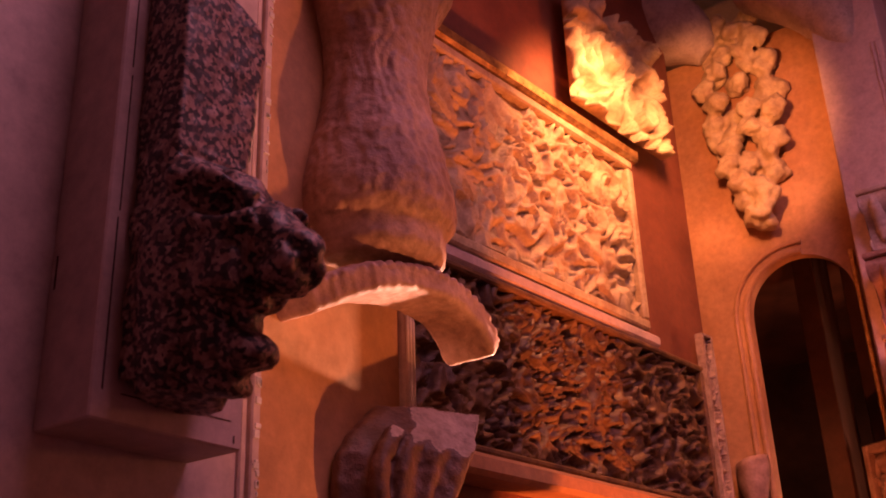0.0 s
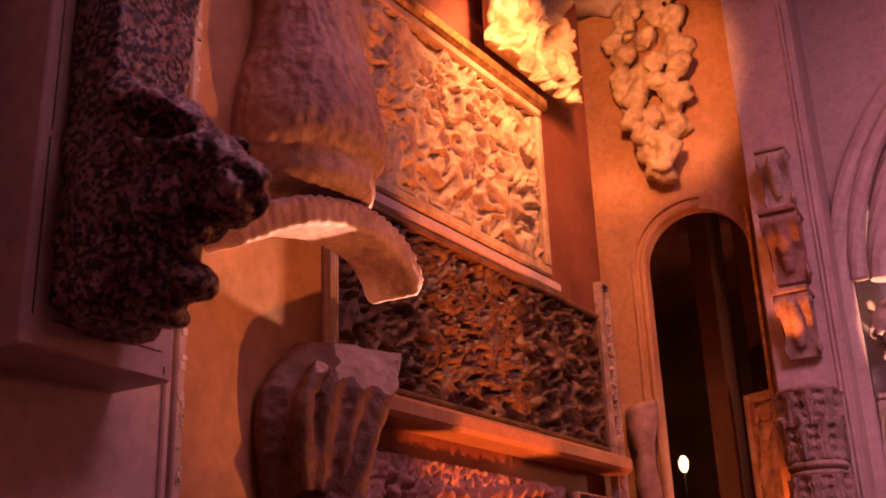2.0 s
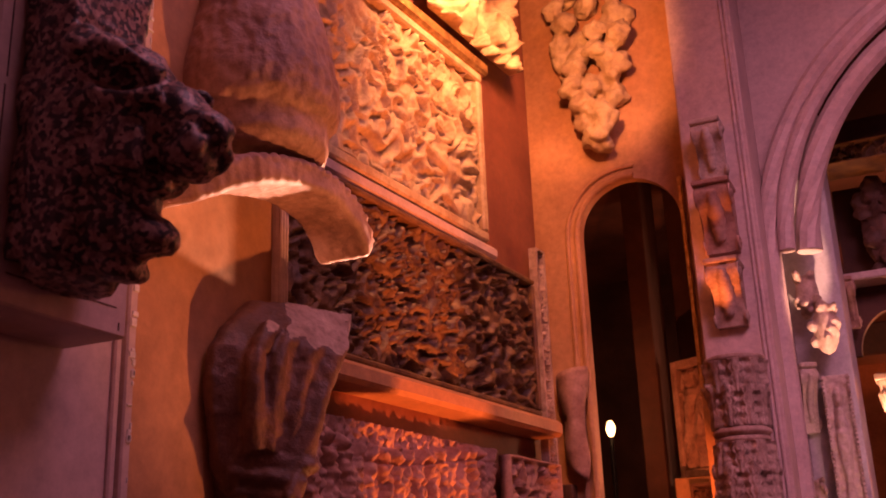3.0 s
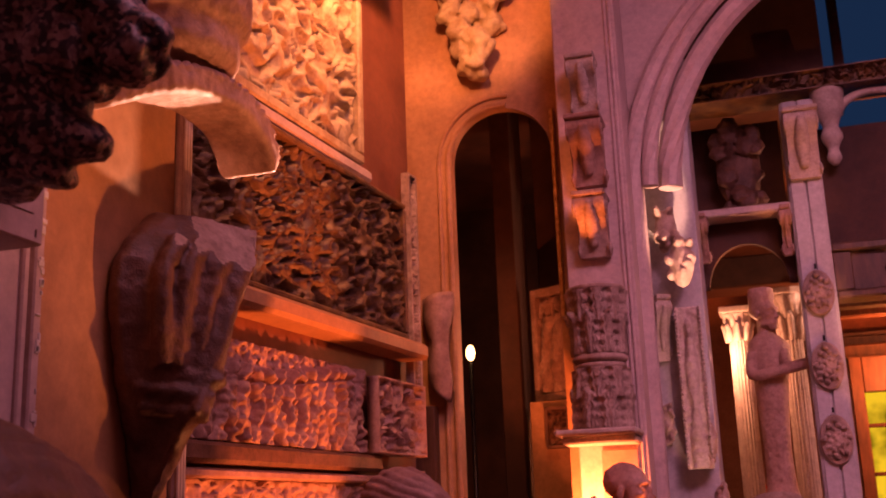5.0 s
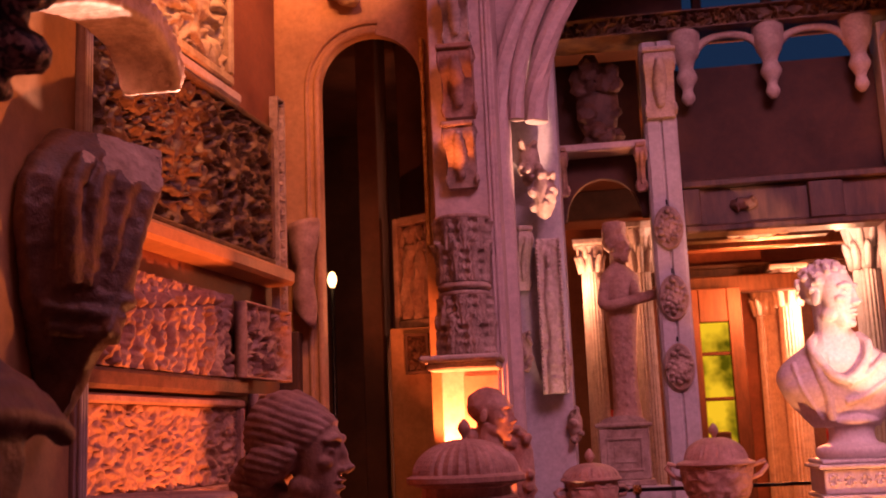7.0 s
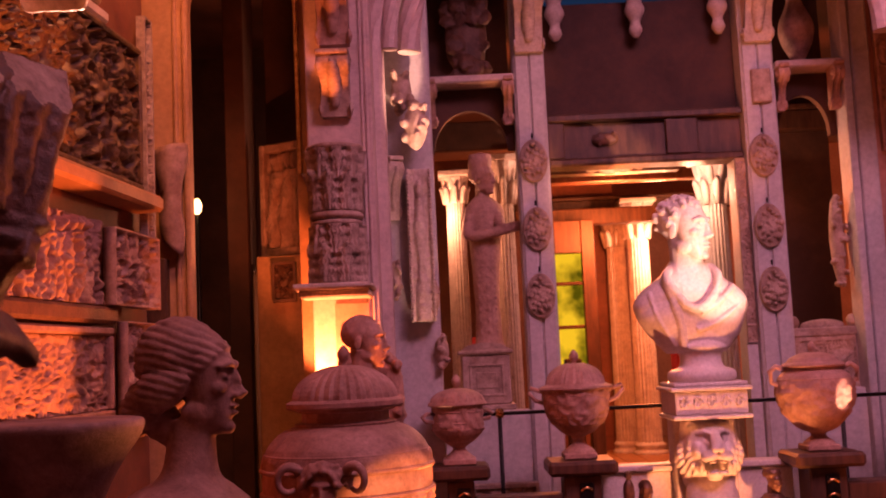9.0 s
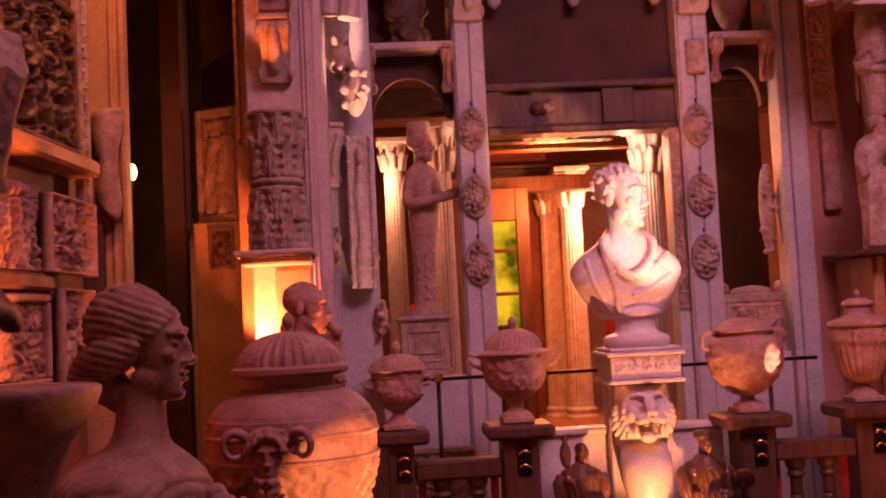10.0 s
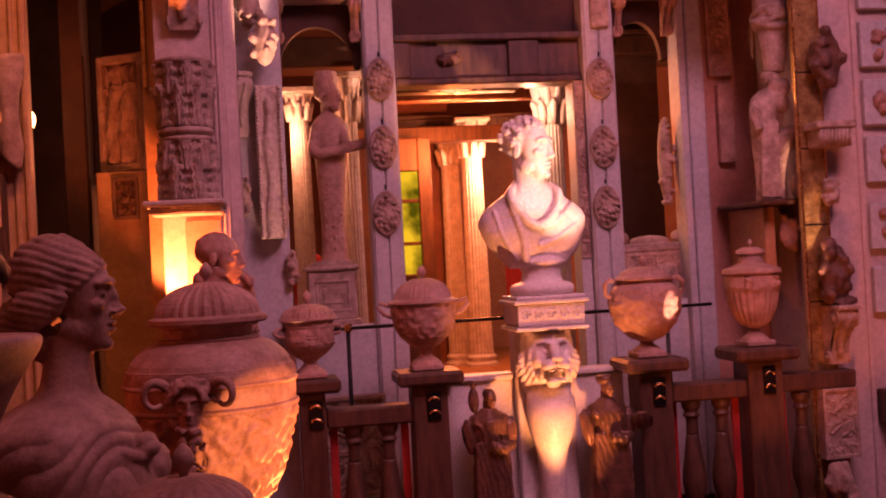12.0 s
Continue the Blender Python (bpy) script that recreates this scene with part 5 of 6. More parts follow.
# ---- urns on the posts ----
def urn(x, y, z, h, prof, lid, label, handles=None, knob=0.014, flute=None, bands=()):
    t = thing("urn", pose(x, y, z), label, "urn", "urns on the balustrade")
    part("foot", box(-0.060, 0.060, -0.060, 0.060, 0.0, 0.022, 0.004), TERRA, t)
    part("body", turned(smooth_profile(prof, 10), 120, lambda a, zz: (-0.006 * (0.5 + 0.5 * math.cos(a * flute[0])) if flute and flute[2] < zz < flute[3] else (0.006 * max(0, min(1, 0.2 + 3.5 * noise.noise(Vector((a * 4.5, zz * 46, x * 9))))) + 0.002 * noise.noise(Vector((a * 14, zz * 120, x)))) * (0.12 < zz < 0.25))), TERRA, t, smooth=True)
    l = part("lid", lathe(lid[0], 72, flute=lid[1]), TERRA, t, "domed stone lid")
    part("knob", lathe(knob_profile(knob, lid[0][-1][1] - 0.004), 16), TERRA, l, smooth=True)
    for r, zz in bands:
        part("band", lathe([(r, zz - 0.004), (r + 0.004, zz), (r, zz + 0.004)], 56), TERRA, t, smooth=True)
    for a in (handles[0] if handles else ()):
        c, s = math.cos(radians(a)), math.sin(radians(a))
        pts = [((r) * c, (r) * s, zz) for r, zz in handles[1]]
        part("handle", tube(pts, handles[2], 8), TERRA, t, smooth=True)
    return t


def dome(r, z, h, n=10):
    return [(r, z), (r + 0.004, z + 0.005), (r, z + 0.012)] + [(r * 0.96 * math.cos(a / n * math.pi / 2), z + 0.013 + h * math.sin(a / n * math.pi / 2)) for a in range(0, n)]


urn(-0.311, 4.49, 1.007, 0.33, [(0.055, 0.022), (0.048, 0.030), (0.026, 0.050), (0.026, 0.062), (0.055, 0.082), (0.084, 0.108), (0.094, 0.128), (0.090, 0.133), (0.090, 0.20), (0.095, 0.212)], (dome(0.106, 0.212, 0.050), (28, 0.05, 0.226, 0.258)), "pink stone tureen-shaped urn with a low lid", ((20, 200), [(0.085, 0.155), (0.125, 0.16), (0.138, 0.175), (0.118, 0.188), (0.09, 0.185)], 0.008), 0.017, bands=((0.090, 0.150), (0.091, 0.19)))
urn(0.129, 4.51, 1.007, 0.43, [(0.060, 0.022), (0.052, 0.032), (0.026, 0.052), (0.023, 0.068), (0.028, 0.080), (0.060, 0.096), (0.092, 0.130), (0.112, 0.175), (0.120, 0.225), (0.122, 0.25)], (dome(0.134, 0.250, 0.0, 1) + [(0.112, 0.270)] + [(0.110 * math.cos(a * math.pi / 20), 0.272 + 0.078 * math.sin(a * math.pi / 20)) for a in range(0, 9)], (30, 0.06, 0.274, 0.345)), "pink stone covered cup urn with two loop handles", ((0, 180), [(0.112, 0.20), (0.15, 0.215), (0.176, 0.245), (0.168, 0.262), (0.122, 0.245)], 0.008), 0.017, bands=((0.117, 0.205), (0.120, 0.232), (0.102, 0.150)))
urn(1.012, 4.515, 0.997, 0.38, [(0.058, 0.022), (0.052, 0.032), (0.030, 0.048), (0.030, 0.062), (0.070, 0.080), (0.112, 0.125), (0.134, 0.18), (0.139, 0.225), (0.126, 0.27), (0.100, 0.290), (0.098, 0.303)], (dome(0.112, 0.303, 0.0, 1) + [(0.094, 0.322), (0.085, 0.336), (0.055, 0.350), (0.03, 0.356)], None), "round pink stone urn with small ring handles", ((0, 180), [(0.12, 0.235), (0.156, 0.25), (0.162, 0.29), (0.14, 0.31), (0.103, 0.295)], 0.010), 0.014, bands=((0.130, 0.260), (0.100, 0.296)))
urn(1.467, 4.52, 1.012, 0.42, [(0.056, 0.022), (0.05, 0.032), (0.024, 0.055), (0.024, 0.07), (0.060, 0.09), (0.088, 0.14), (0.104, 0.21), (0.106, 0.275), (0.092, 0.292), (0.06, 0.305)], ([(0.114, 0.287), (0.118, 0.293), (0.114, 0.308), (0.082, 0.318), (0.052, 0.33), (0.047, 0.358), (0.060, 0.370), (0.056, 0.382), (0.03, 0.395)], None), "narrow pink stone urn with a stepped neck and masks", None, 0.012, (22, 0.06, 0.09, 0.22), bands=((0.105, 0.235),))
for a in (-120, -60):
    knotted("urn_mask", (1.467 + 0.108 * math.cos(radians(a)), 4.52 + 0.108 * math.sin(radians(a)), 1.262), (0.045, 0.03, 0.055), TERRA, "small carved mask on an urn", 30 + a)

# iron rod with stands behind the urns
ob = thing("iron_barrier", pose(0.6, 4.78, 0.0), "thin black iron barrier rod on slim stands", "barrier")
part("rod", tube([(-0.95, 0, 1.165), (0.8, 0, 1.175)], 0.0075, 8), IRON, ob, smooth=True)
for x in (-0.745, 0.60):
    part("stand", tube([(x, 0, 0.30), (x, 0, 1.165)], 0.009, 8), IRON, ob, smooth=True)
    part("collar", lathe([(0.014, 1.15), (0.018, 1.16), (0.018, 1.178), (0.012, 1.185)], 12, x=x), BRASS, ob, "small bright brass collar")

# small ribbed head and a shallow bowl close to the near pier
bm = bmesh.new()
ball((-0.700, 1.20, 1.395), (0.078, 0.072, 0.082), bm)
for k in range(11):
    a = (k - 5) * 0.24
    tube([(-0.700 + 0.080 * math.sin(a), 1.20 - 0.070 * math.cos(t * 3.1 - 1.5) * 0.2 + 0.075 * math.sin(t * 3.1 - 1.5), 1.395 + 0.082 * math.cos(a) * math.cos(t * 2.2 - 1.1)) for t in (0, 0.2, 0.4, 0.6, 0.8, 1.0)], 0.010, 6, bm)
tube([(-0.70, 1.20, 1.36), (-0.70, 1.20, 1.25)], [0.05, 0.055], 12, bm)
ball((-0.70, 1.20, 1.22), (0.12, 0.10, 0.06), bm)
ob = carved("ribbed_bust", bm, DARKSTONE, 0.005, 2, 0.001, 50)
tagged(ob, "dark stone head with ribbed hair on a stand", "bust")
ob = part("head_stand", box(-0.80, -0.60, 1.11, 1.29, 0.0, 1.175, 0.006), WOOD)
tagged(ob, "dark wooden stand beside the near pier", "stand")
bm = lathe(smooth_profile([(0.05, 1.08), (0.045, 1.12), (0.055, 1.20), (0.085, 1.27), (0.115, 1.315), (0.118, 1.335), (0.10, 1.338)], 5), 40)
ob = part("stone_bowl", bm, TERRA, smooth=True, m=pose(-0.855, 1.93, 0))
tagged(ob, "shallow pinkish stone bowl on a stand", "bowl")
ob = part("bowl_stand", box(-0.90, -0.76, 1.86, 2.0, 0.0, 1.078, 0.006), WOOD)
tagged(ob, "dark narrow stand under the stone bowl", "stand")


# ---- ornaments of the facade ----
def rosette(name, x, z, w, h, seed, label):
    """An oval boss with a raised rim and curling petals."""
    t = thing(name, pose(x, FY - 0.012, z), label, "rosette", "rosettes on the pilasters")
    bm = lathe([(1.0, 0.0), (1.0, 0.10), (0.93, 0.16), (0.86, 0.12), (0.5, 0.2), (0.01, 0.26)], 32)
    bm.transform(pose(0, 0, 0, 90, 0, 0) @ Matrix.Diagonal((w / 2, h / 2, 0.13, 1)))
    part("boss", bm, STONE, t, smooth=True)
    rnd = random.Random(seed)
    bm = bmesh.new()
    for k in range(22):
        a, r = k * 2.399, math.sqrt(k / 22) * 0.80
        ball((r * w / 2 * math.cos(a), -0.020 - 0.012 * rnd.random(), r * h / 2 * math.sin(a)), (rnd.uniform(0.008, 0.014), 0.012, rnd.uniform(0.010, 0.018)), bm, (0, math.degrees(a) + 40, 0), 1)
    part("petals", bm, STONE, t, "crowded carved petals", smooth=True)
    bm = lathe([(0.004, 0), (0.004, 0.02)], 8)
    part("nail", bm, IRON, t, "iron nail", m=pose(0, -0.004, h / 2 + 0.008))
    return t


for x, zs in ((0.069, (2.222, 1.926, 1.638)), (1.062, (2.200, 1.893, 1.621))):
    for k, z in enumerate(zs):
        rosette("rosette", x, z, 0.124, (0.185, 0.190, 0.195)[k], int(z * 100), ("oval carved stone rosette on a grey pilaster", "oval stone rosette with curling leaves", "oval stone rosette with a coiled flower")[k])
for x, z in ((0.075, 2.80), (1.07, 2.80)):
    console("volute_bracket", (x, FY, z - 0.10), 0.12, 0.26, 0.15, PLASTER, "scrolled plaster bracket high on a pilaster")
ob = part("carved_tablet", box(1.03, 1.115, FY - 0.035, FY - 0.012, 2.43, 2.58, 0.006), STONE)
tagged(ob, "small carved stone tablet on the pilaster", "relief")
# carved edge strip beside the doorway
ob = part("edge_strip", slab(0.042, 0.80, 0.0, leafy(0.012, 40, 3.0, 0.005, 0.042, 0.8), 8, 100), STONE, m=pose(0.968, FY + 0.03, 1.40))
tagged(ob, "narrow carved strip beside the doorway", "relief")
structure("trim_door_jamb", box(0.945, 0.993, FY + 0.031, FY + 0.15, 0.6, 2.198, 0.003), PAINT, "grey painted door jamb")

knotted("lintel_ornament", (0.395, FY + 0.05, 2.315), (0.15, 0.05, 0.06), DARKSTONE, "small dark carved ornament on the lintel", 91, 14, "ornament")
# pendants under the cornice
for k, x in enumerate((0.20, 0.555, 0.92)):
    bm = lathe(smooth_profile([(0.012, 2.76), (0.03, 2.79), (0.022, 2.83), (0.045, 2.88), (0.032, 2.93), (0.06, 3.0), (0.07, 3.088)], 4), 24)
    ob = part("pendant", bm, PLASTER, smooth=True, m=pose(x, FY + 0.03, 0))
    tagged(ob, "pale plaster pendant under the carved cornice", "pendant", "pendants of the cornice")
for x0, x1 in ((0.24, 0.52), (0.59, 0.88)):
    c, r = (x0 + x1) / 2, (x1 - x0) / 2
    pts = [(c - r * math.cos(math.pi * k / 16), FY + 0.03, 3.075 - 0.10 + 0.09 * math.sin(math.pi * k / 16)) for k in range(17)]
    ob = part("cornice_arc", tube(pts, 0.018, 8), PLASTER, smooth=True)
    tagged(ob, "little plaster arch between pendants", "moulding")

# niches in the facade
knotted("hanging_relief", (-0.19, FY + 0.24, 2.86), (0.24, 0.10, 0.44), DARKSTONE, "dark torso-shaped cast in the upper niche", 41, 20)
ob = part("niche_vase", lathe(smooth_profile([(0.04, 0), (0.03, 0.03), (0.07, 0.12), (0.075, 0.2), (0.035, 0.30), (0.045, 0.36)], 5), 32), TERRA, smooth=True, m=pose(1.29, FY + 0.12, 2.613))
tagged(ob, "slim terracotta vase on the niche shelf", "vase")
for x, s in ((-0.36, 1), (-0.025, -1), (1.168, 1), (1.405, -1)):
    console("niche_bracket", (x, FY + 0.06, 2.40), 0.035, 0.175, 0.13, TERRA, "small bracket under the niche shelf", 0)

t = thing("grave_altar", pose(-0.175, FY + 0.20, 1.16), "small square stone altar with a sunk front panel", "altar")
part("block", box(-0.105, 0.105, -0.10, 0.10, 0.025, 0.24, 0.004), STONE, t)
part("base", box(-0.122, 0.122, -0.115, 0.115, 0.0, 0.024, 0.004), STONE, t)
part("cornice", box(-0.122, 0.122, -0.115, 0.115, 0.242, 0.262, 0.006), STONE, t)
for x0, x1, z0, z1 in ((-0.075, 0.075, 0.06, 0.07), (-0.075, 0.075, 0.19, 0.20), (-0.075, -0.065, 0.07, 0.19), (0.065, 0.075, 0.07, 0.19), (-0.045, 0.045, 0.095, 0.165)):
    part("panel_moulding", box(x0, x1, -0.108, -0.1, z0, z1, 0.002), STONE, t)
bm = lathe([(0.01, -0.1), (0.11, -0.1), (0.11, 0.1), (0.01, 0.1)], 24)
bm.transform(pose(0, 0, 0.262, 90, 0, 0) @ Matrix.Diagonal((0.9, 0.28, 1, 1)))
part("pediment", bm, STONE, t)
bm = bmesh.new()
loft([(-0.150, FY + 0.2, 1.425, 0.070, 0.055), (-0.150, FY + 0.2, 1.46, 0.062, 0.052), (-0.152, FY + 0.2, 1.62, 0.054, 0.050), (-0.150, FY + 0.2, 1.82, 0.064, 0.056), (-0.146, FY + 0.2, 1.96, 0.078, 0.058), (-0.146, FY + 0.2, 2.04, 0.088, 0.056), (-0.150, FY + 0.2, 2.085, 0.060, 0.045), (-0.152, FY + 0.2, 2.11, 0.030, 0.030)], 28, bm)
tube([(-0.152, FY + 0.2, 2.08), (-0.152, FY + 0.2, 2.17)], 0.030, 10, bm)
add_head(bm, (-0.150, FY + 0.19, 2.19), 55, 0.62)
lathe([(0.050, 2.225), (0.055, 2.26), (0.050, 2.30)], 20, bm, x=-0.155, y=FY + 0.2)
tube(spline([(-0.085, FY + 0.17, 2.02), (-0.075, FY + 0.11, 1.95), (-0.02, FY + 0.10, 1.955), (0.02, FY + 0.10, 1.96)], 4), 0.024, 10, bm)
tube(spline([(-0.215, FY + 0.17, 2.02), (-0.22, FY + 0.13, 1.93), (-0.14, FY + 0.11, 1.93), (-0.05, FY + 0.10, 1.95)], 4), 0.024, 10, bm)
for j in range(8):
    for k in range(3):
        ball((-0.150 + 0.055 * math.sin((k - 1) * 0.75), FY + 0.2 - 0.055 * math.cos((k - 1) * 0.75), 1.50 + 0.05 * j), (0.006, 0.005, 0.010), bm, sub=1)
ob = carved("term_statue", bm, TERRA, 0.004, 1, 0.002, 60)
tagged(ob, "slim wrapped stone statue standing on a small altar", "statue")
t = thing("cinerary_chest", pose(1.30, FY + 0.17, 1.19), "carved stone chest with a pediment lid", "chest")
part("body", slab(0.28, 0.22, 0.16, leafy(0.012, 22, 6.1, 0.02, 0.28, 0.22), 40, 30), STONE, t, m=pose(0, -0.08, 0))
part("lid", box(-0.155, 0.155, -0.10, 0.10, 0.222, 0.262, 0.006), STONE, t)
for s in (-1, 1):
    part("corner_ornament", ball((0.13 * s, -0.06, 0.285), (0.028, 0.03, 0.032)), STONE, t, smooth=True)
part("crest", ball((0, -0.05, 0.27), (0.10, 0.03, 0.028)), STONE, t, smooth=True)
knotted("niche_statue", (1.39, FY + 0.10, 1.83), (0.08, 0.09, 0.44), STONE, "small standing stone cast beside the post", 44, 24, "statue")
ob = part("relief_slab", slab(0.28, 0.42, 0.05, leafy(0.02, 16, 6.6, 0.015, 0.28, 0.42), 40, 60), STONE, m=pose(-0.13, 4.98, 0.45))
tagged(ob, "pale carved relief slab standing behind the balusters", "relief")


# ---- colonnade ----
def column(x, y, r, z0, z1, material, label, cap=0.24):
    t = thing("fluted_column", pose(x, y, 0), label, "column", "columns of the colonnade")
    part("shaft", lathe([(r * 1.05, z0 + 0.1), (r, z0 + 0.5), (r * 0.88, z1 - cap)], 96, flute=(20, 0.10, z0 + 0.1, z1)), material, t)
    part("base", lathe(smooth_profile([(r * 1.4, z0), (r * 1.42, z0 + 0.03), (r * 1.2, z0 + 0.05), (r * 1.3, z0 + 0.08), (r * 1.08, z0 + 0.1)], 4), 40), material, t, smooth=True)
    part("bell", lathe(smooth_profile([(r * 0.88, z1 - cap), (r * 0.92, z1 - cap * 0.5), (r * 1.35, z1 - 0.03)], 4), 32), material, t, smooth=True)
    for j in range(2):
        for k in range(8):
            a = 2 * math.pi * (k + 0.5 * j) / 8
            c, s = math.cos(a), math.sin(a)
            z = z1 - cap + cap * 0.42 * j
            pts = [(r * (0.95 + q) * c, r * (0.95 + q) * s, z + cap * 0.5 * p) for q, p in ((0, 0), (0.06, 0.5), (0.2, 0.85), (0.42, 1.0), (0.46, 0.85))]
            part("leaf", tube(pts, [r * 0.22, r * 0.3, r * 0.28, r * 0.2, r * 0.1], 6), material, t, smooth=True)
    part("abacus", box(-r * 1.5, r * 1.5, -r * 1.5, r * 1.5, z1 - 0.03, z1, 0.005), material, t)
    return t


column(1.126, 8.62, 0.090, 0.6, 2.52, PLASTER, "fluted column with a brightly lit leafy capital", 0.30)
column(0.985, 8.80, 0.080, 0.6, 2.42, PLASTER, "slim fluted column glowing in warm light")
column(-0.270, 5.72, 0.052, 0.6, 2.30, PLASTER, "fluted column with a brightly lit leafy capital", 0.16)
column(-0.035, 5.68, 0.052, 0.6, 2.36, PLASTER, "dim fluted column behind the niche statue")
column(1.84, 7.0, 0.045, 0.6, 2.52, PLASTER, "fluted column beyond the east opening")
column(1.02, 5.82, 0.070, 0.6, 2.33, PAINT, "dim grey fluted column behind the bust")
# added to block the colonnade's warm light and darken the east opening
structure("wall_light_block_east", box(1.30, 1.66, 5.95, 6.05, 0.6, 3.3, 0.004), BROWN_AND_SHADE, "added dark wall that keeps the east opening in shade")
# coloured dark so that the openings before it look shaded
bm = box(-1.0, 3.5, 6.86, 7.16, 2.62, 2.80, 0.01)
structure("trim_entablature", bm, BROWN_AND_SHADE, "entablature over the columns, coloured dark as shade")
structure("trim_beam", box(0.18, 0.98, 6.3, 6.42, 2.36, 2.42, 0.01), WOOD, "reddish beam inside the doorway")
structure("trim_beam", box(0.18, 1.4, 8.2, 8.3, 2.30, 2.42, 0.01), WOOD, "reddish beam further inside")
for y, z in ((5.75, 2.44), (6.6, 2.46), (7.4, 2.48), (8.8, 2.46), (9.3, 2.46)):
    bm = box(0.10, 1.9, y, y + 0.10, z, z + 0.10, 0.008)
    box(0.10, 1.9, y - 0.02, y + 0.12, z + 0.10, z + 0.125, 0.004, bm)
    structure("trim_beam", bm, WOOD, "red-brown moulded ceiling beam")
structure("wall_inner_north", box(0.15, 1.02, 9.02, 9.08, 0.6, 2.9, 0), WALL_RECESS, "dark red inner wall behind the columns")
bm = box(0.34, 0.418, 7.90, 8.0, 0.6, 2.30, 0.006)
box(0.607, 0.70, 7.90, 8.0, 0.6, 2.30, 0.006, bm)
box(0.419, 0.606, 7.90, 8.0, 2.072, 2.30, 0.006, bm)
structure("window_frame", bm, WOOD, "dark frame round the glowing window")
bm = box(0.42, 0.53, 7.6, 7.7, 0.6, 1.35, 0.01)
ob = part("dark_cabinet", bm, BROWN_AND_SHADE)
tagged(ob, "dark narrow cabinet before the glowing window", "cabinet")
bm = bmesh.new()
for k in range(16):
    a = k * 2.399
    ball((0.56 + 0.15 * math.sqrt(k / 16) * math.cos(a), 6.0, 2.335 + 0.03 * math.sqrt(k / 16) * math.sin(a)), (0.035, 0.02, 0.014), bm, (0, 0, 0), 1)
ob = carved("gilt_crest", bm, GILT_STONE, 0.006, 1, 0.003, 40)
tagged(ob, "bright gilded scroll crest hanging in the doorway", "ornament")
structure("trim_crest_rail", box(0.2, 1.05, 5.96, 6.06, 2.352, 2.40, 0.006), GILT_STONE, "gilded rail carrying the crest")
for x, w, y in ((0.93, 0.05, 6.6), (1.02, 0.04, 6.55)):
    bm = bmesh.new()
    for k in range(3):
        tube([(x + 0.03 * k, y, 0.6), (x + 0.03 * k, y + 0.01, 1.6)], 0.018, 8, bm)
    ob = part("red_curtain", bm, RED_CLOTH, smooth=True)
    tagged(ob, "dark crimson hanging curtain in the colonnade", "curtain")
ob = part("red_chair_back", box(-0.32, -0.16, 6.5, 6.56, 0.602, 1.50, 0.02), RED_CLOTH)
tagged(ob, "crimson upholstered back seen through the opening", "furniture")

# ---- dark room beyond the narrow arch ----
# dark colour on the inner pier and upper wall stands in for shade
structure("wall_jamb_shade", box(-1.275, -1.185, 5.15, 5.4, 0, 4.2, 0.004), BROWN_AND_SHADE, "inner pier beyond the arch, coloured dark as shade")
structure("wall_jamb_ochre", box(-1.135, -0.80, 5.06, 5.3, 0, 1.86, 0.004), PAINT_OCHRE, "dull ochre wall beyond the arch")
structure("wall_jamb_high", box(-1.135, -0.80, 5.40, 5.6, 1.86, 4.2, 0.004), BROWN_AND_SHADE, "upper wall beyond the arch, coloured dark as shade")
t = thing("framed_relief", pose(-1.02, 5.16, 1.865, 0, 0, -28), "reddish stone relief in a moulded frame on a ledge", "relief")
part("panel", slab(0.17, 0.42, 0.03, groups_relief(0.045, 2.6, 1.1), 34, 70), TERRA, t, m=pose(0, 0, 0.04))
for x0, x1, z0, z1 in ((-0.115, -0.087, 0.0, 0.50), (0.087, 0.115, 0.0, 0.50), (-0.087, 0.087, 0.462, 0.50), (-0.087, 0.087, 0.0, 0.038)):
    part("frame_bar", box(x0, x1, -0.035, 0.03, z0, z1, 0.006), TERRA, t, "moulded frame")
part("sill", box(-0.13, 0.13, -0.05, 0.03, -0.006, -0.001, 0.001), STONE, t)
ob = part("small_relief", slab(0.10, 0.17, 0.02, leafy(0.02, 36, 2.1, 0.012, 0.10, 0.17), 20, 30), DARKSTONE, m=pose(-1.015, 5.036, 1.66))
tagged(ob, "small dark framed relief beyond the arch", "relief")
ob = part("gilt_strip", box(-0.857, -0.841, 4.398, 4.4185, 2.09, 2.9, 0.003), GILT)
tagged(ob, "thin gilded strip at the pier", "moulding")
bm = bmesh.new()
rows = []
for j in range(19):
    v = j / 18
    w = 0.034 + 0.022 * v + 0.008 * math.sin(v * 9)
    row = []
    for i in range(13):
        u = i / 12 * 2 - 1
        row.append((-1.318 + w * u, 4.375 - 0.045 * (1 - u * u) * (0.6 + 0.4 * v), 1.835 + 0.375 * v + (0.03 * (1 - v) + 0.012 * v) * u * (1 if v > 0.5 else -1)))
    rows.append(row)
front = [[bm.verts.new(p) for p in row] for row in rows]
back = [[bm.verts.new((x, y + 0.016, z)) for x, y, z in row] for row in rows]
for g in (front, back):
    for j in range(18):
        for i in range(12):
            bm.faces.new((g[j][i], g[j][i + 1], g[j + 1][i + 1], g[j + 1][i]))
rim = [(0, i) for i in range(13)] + [(j, 12) for j in range(1, 19)] + [(18, i) for i in range(11, -1, -1)] + [(j, 0) for j in range(17, 0, -1)]
for (a, b), (c, d) in zip(rim, rim[1:] + rim[:1]):
    bm.faces.new((front[a][b], back[a][b], back[c][d], front[c][d]))
ob = part("curved_sherd", bm, TERRA, smooth=True)
tagged(ob, "smooth curved terracotta sherd hung on the ochre pier", "fragment")
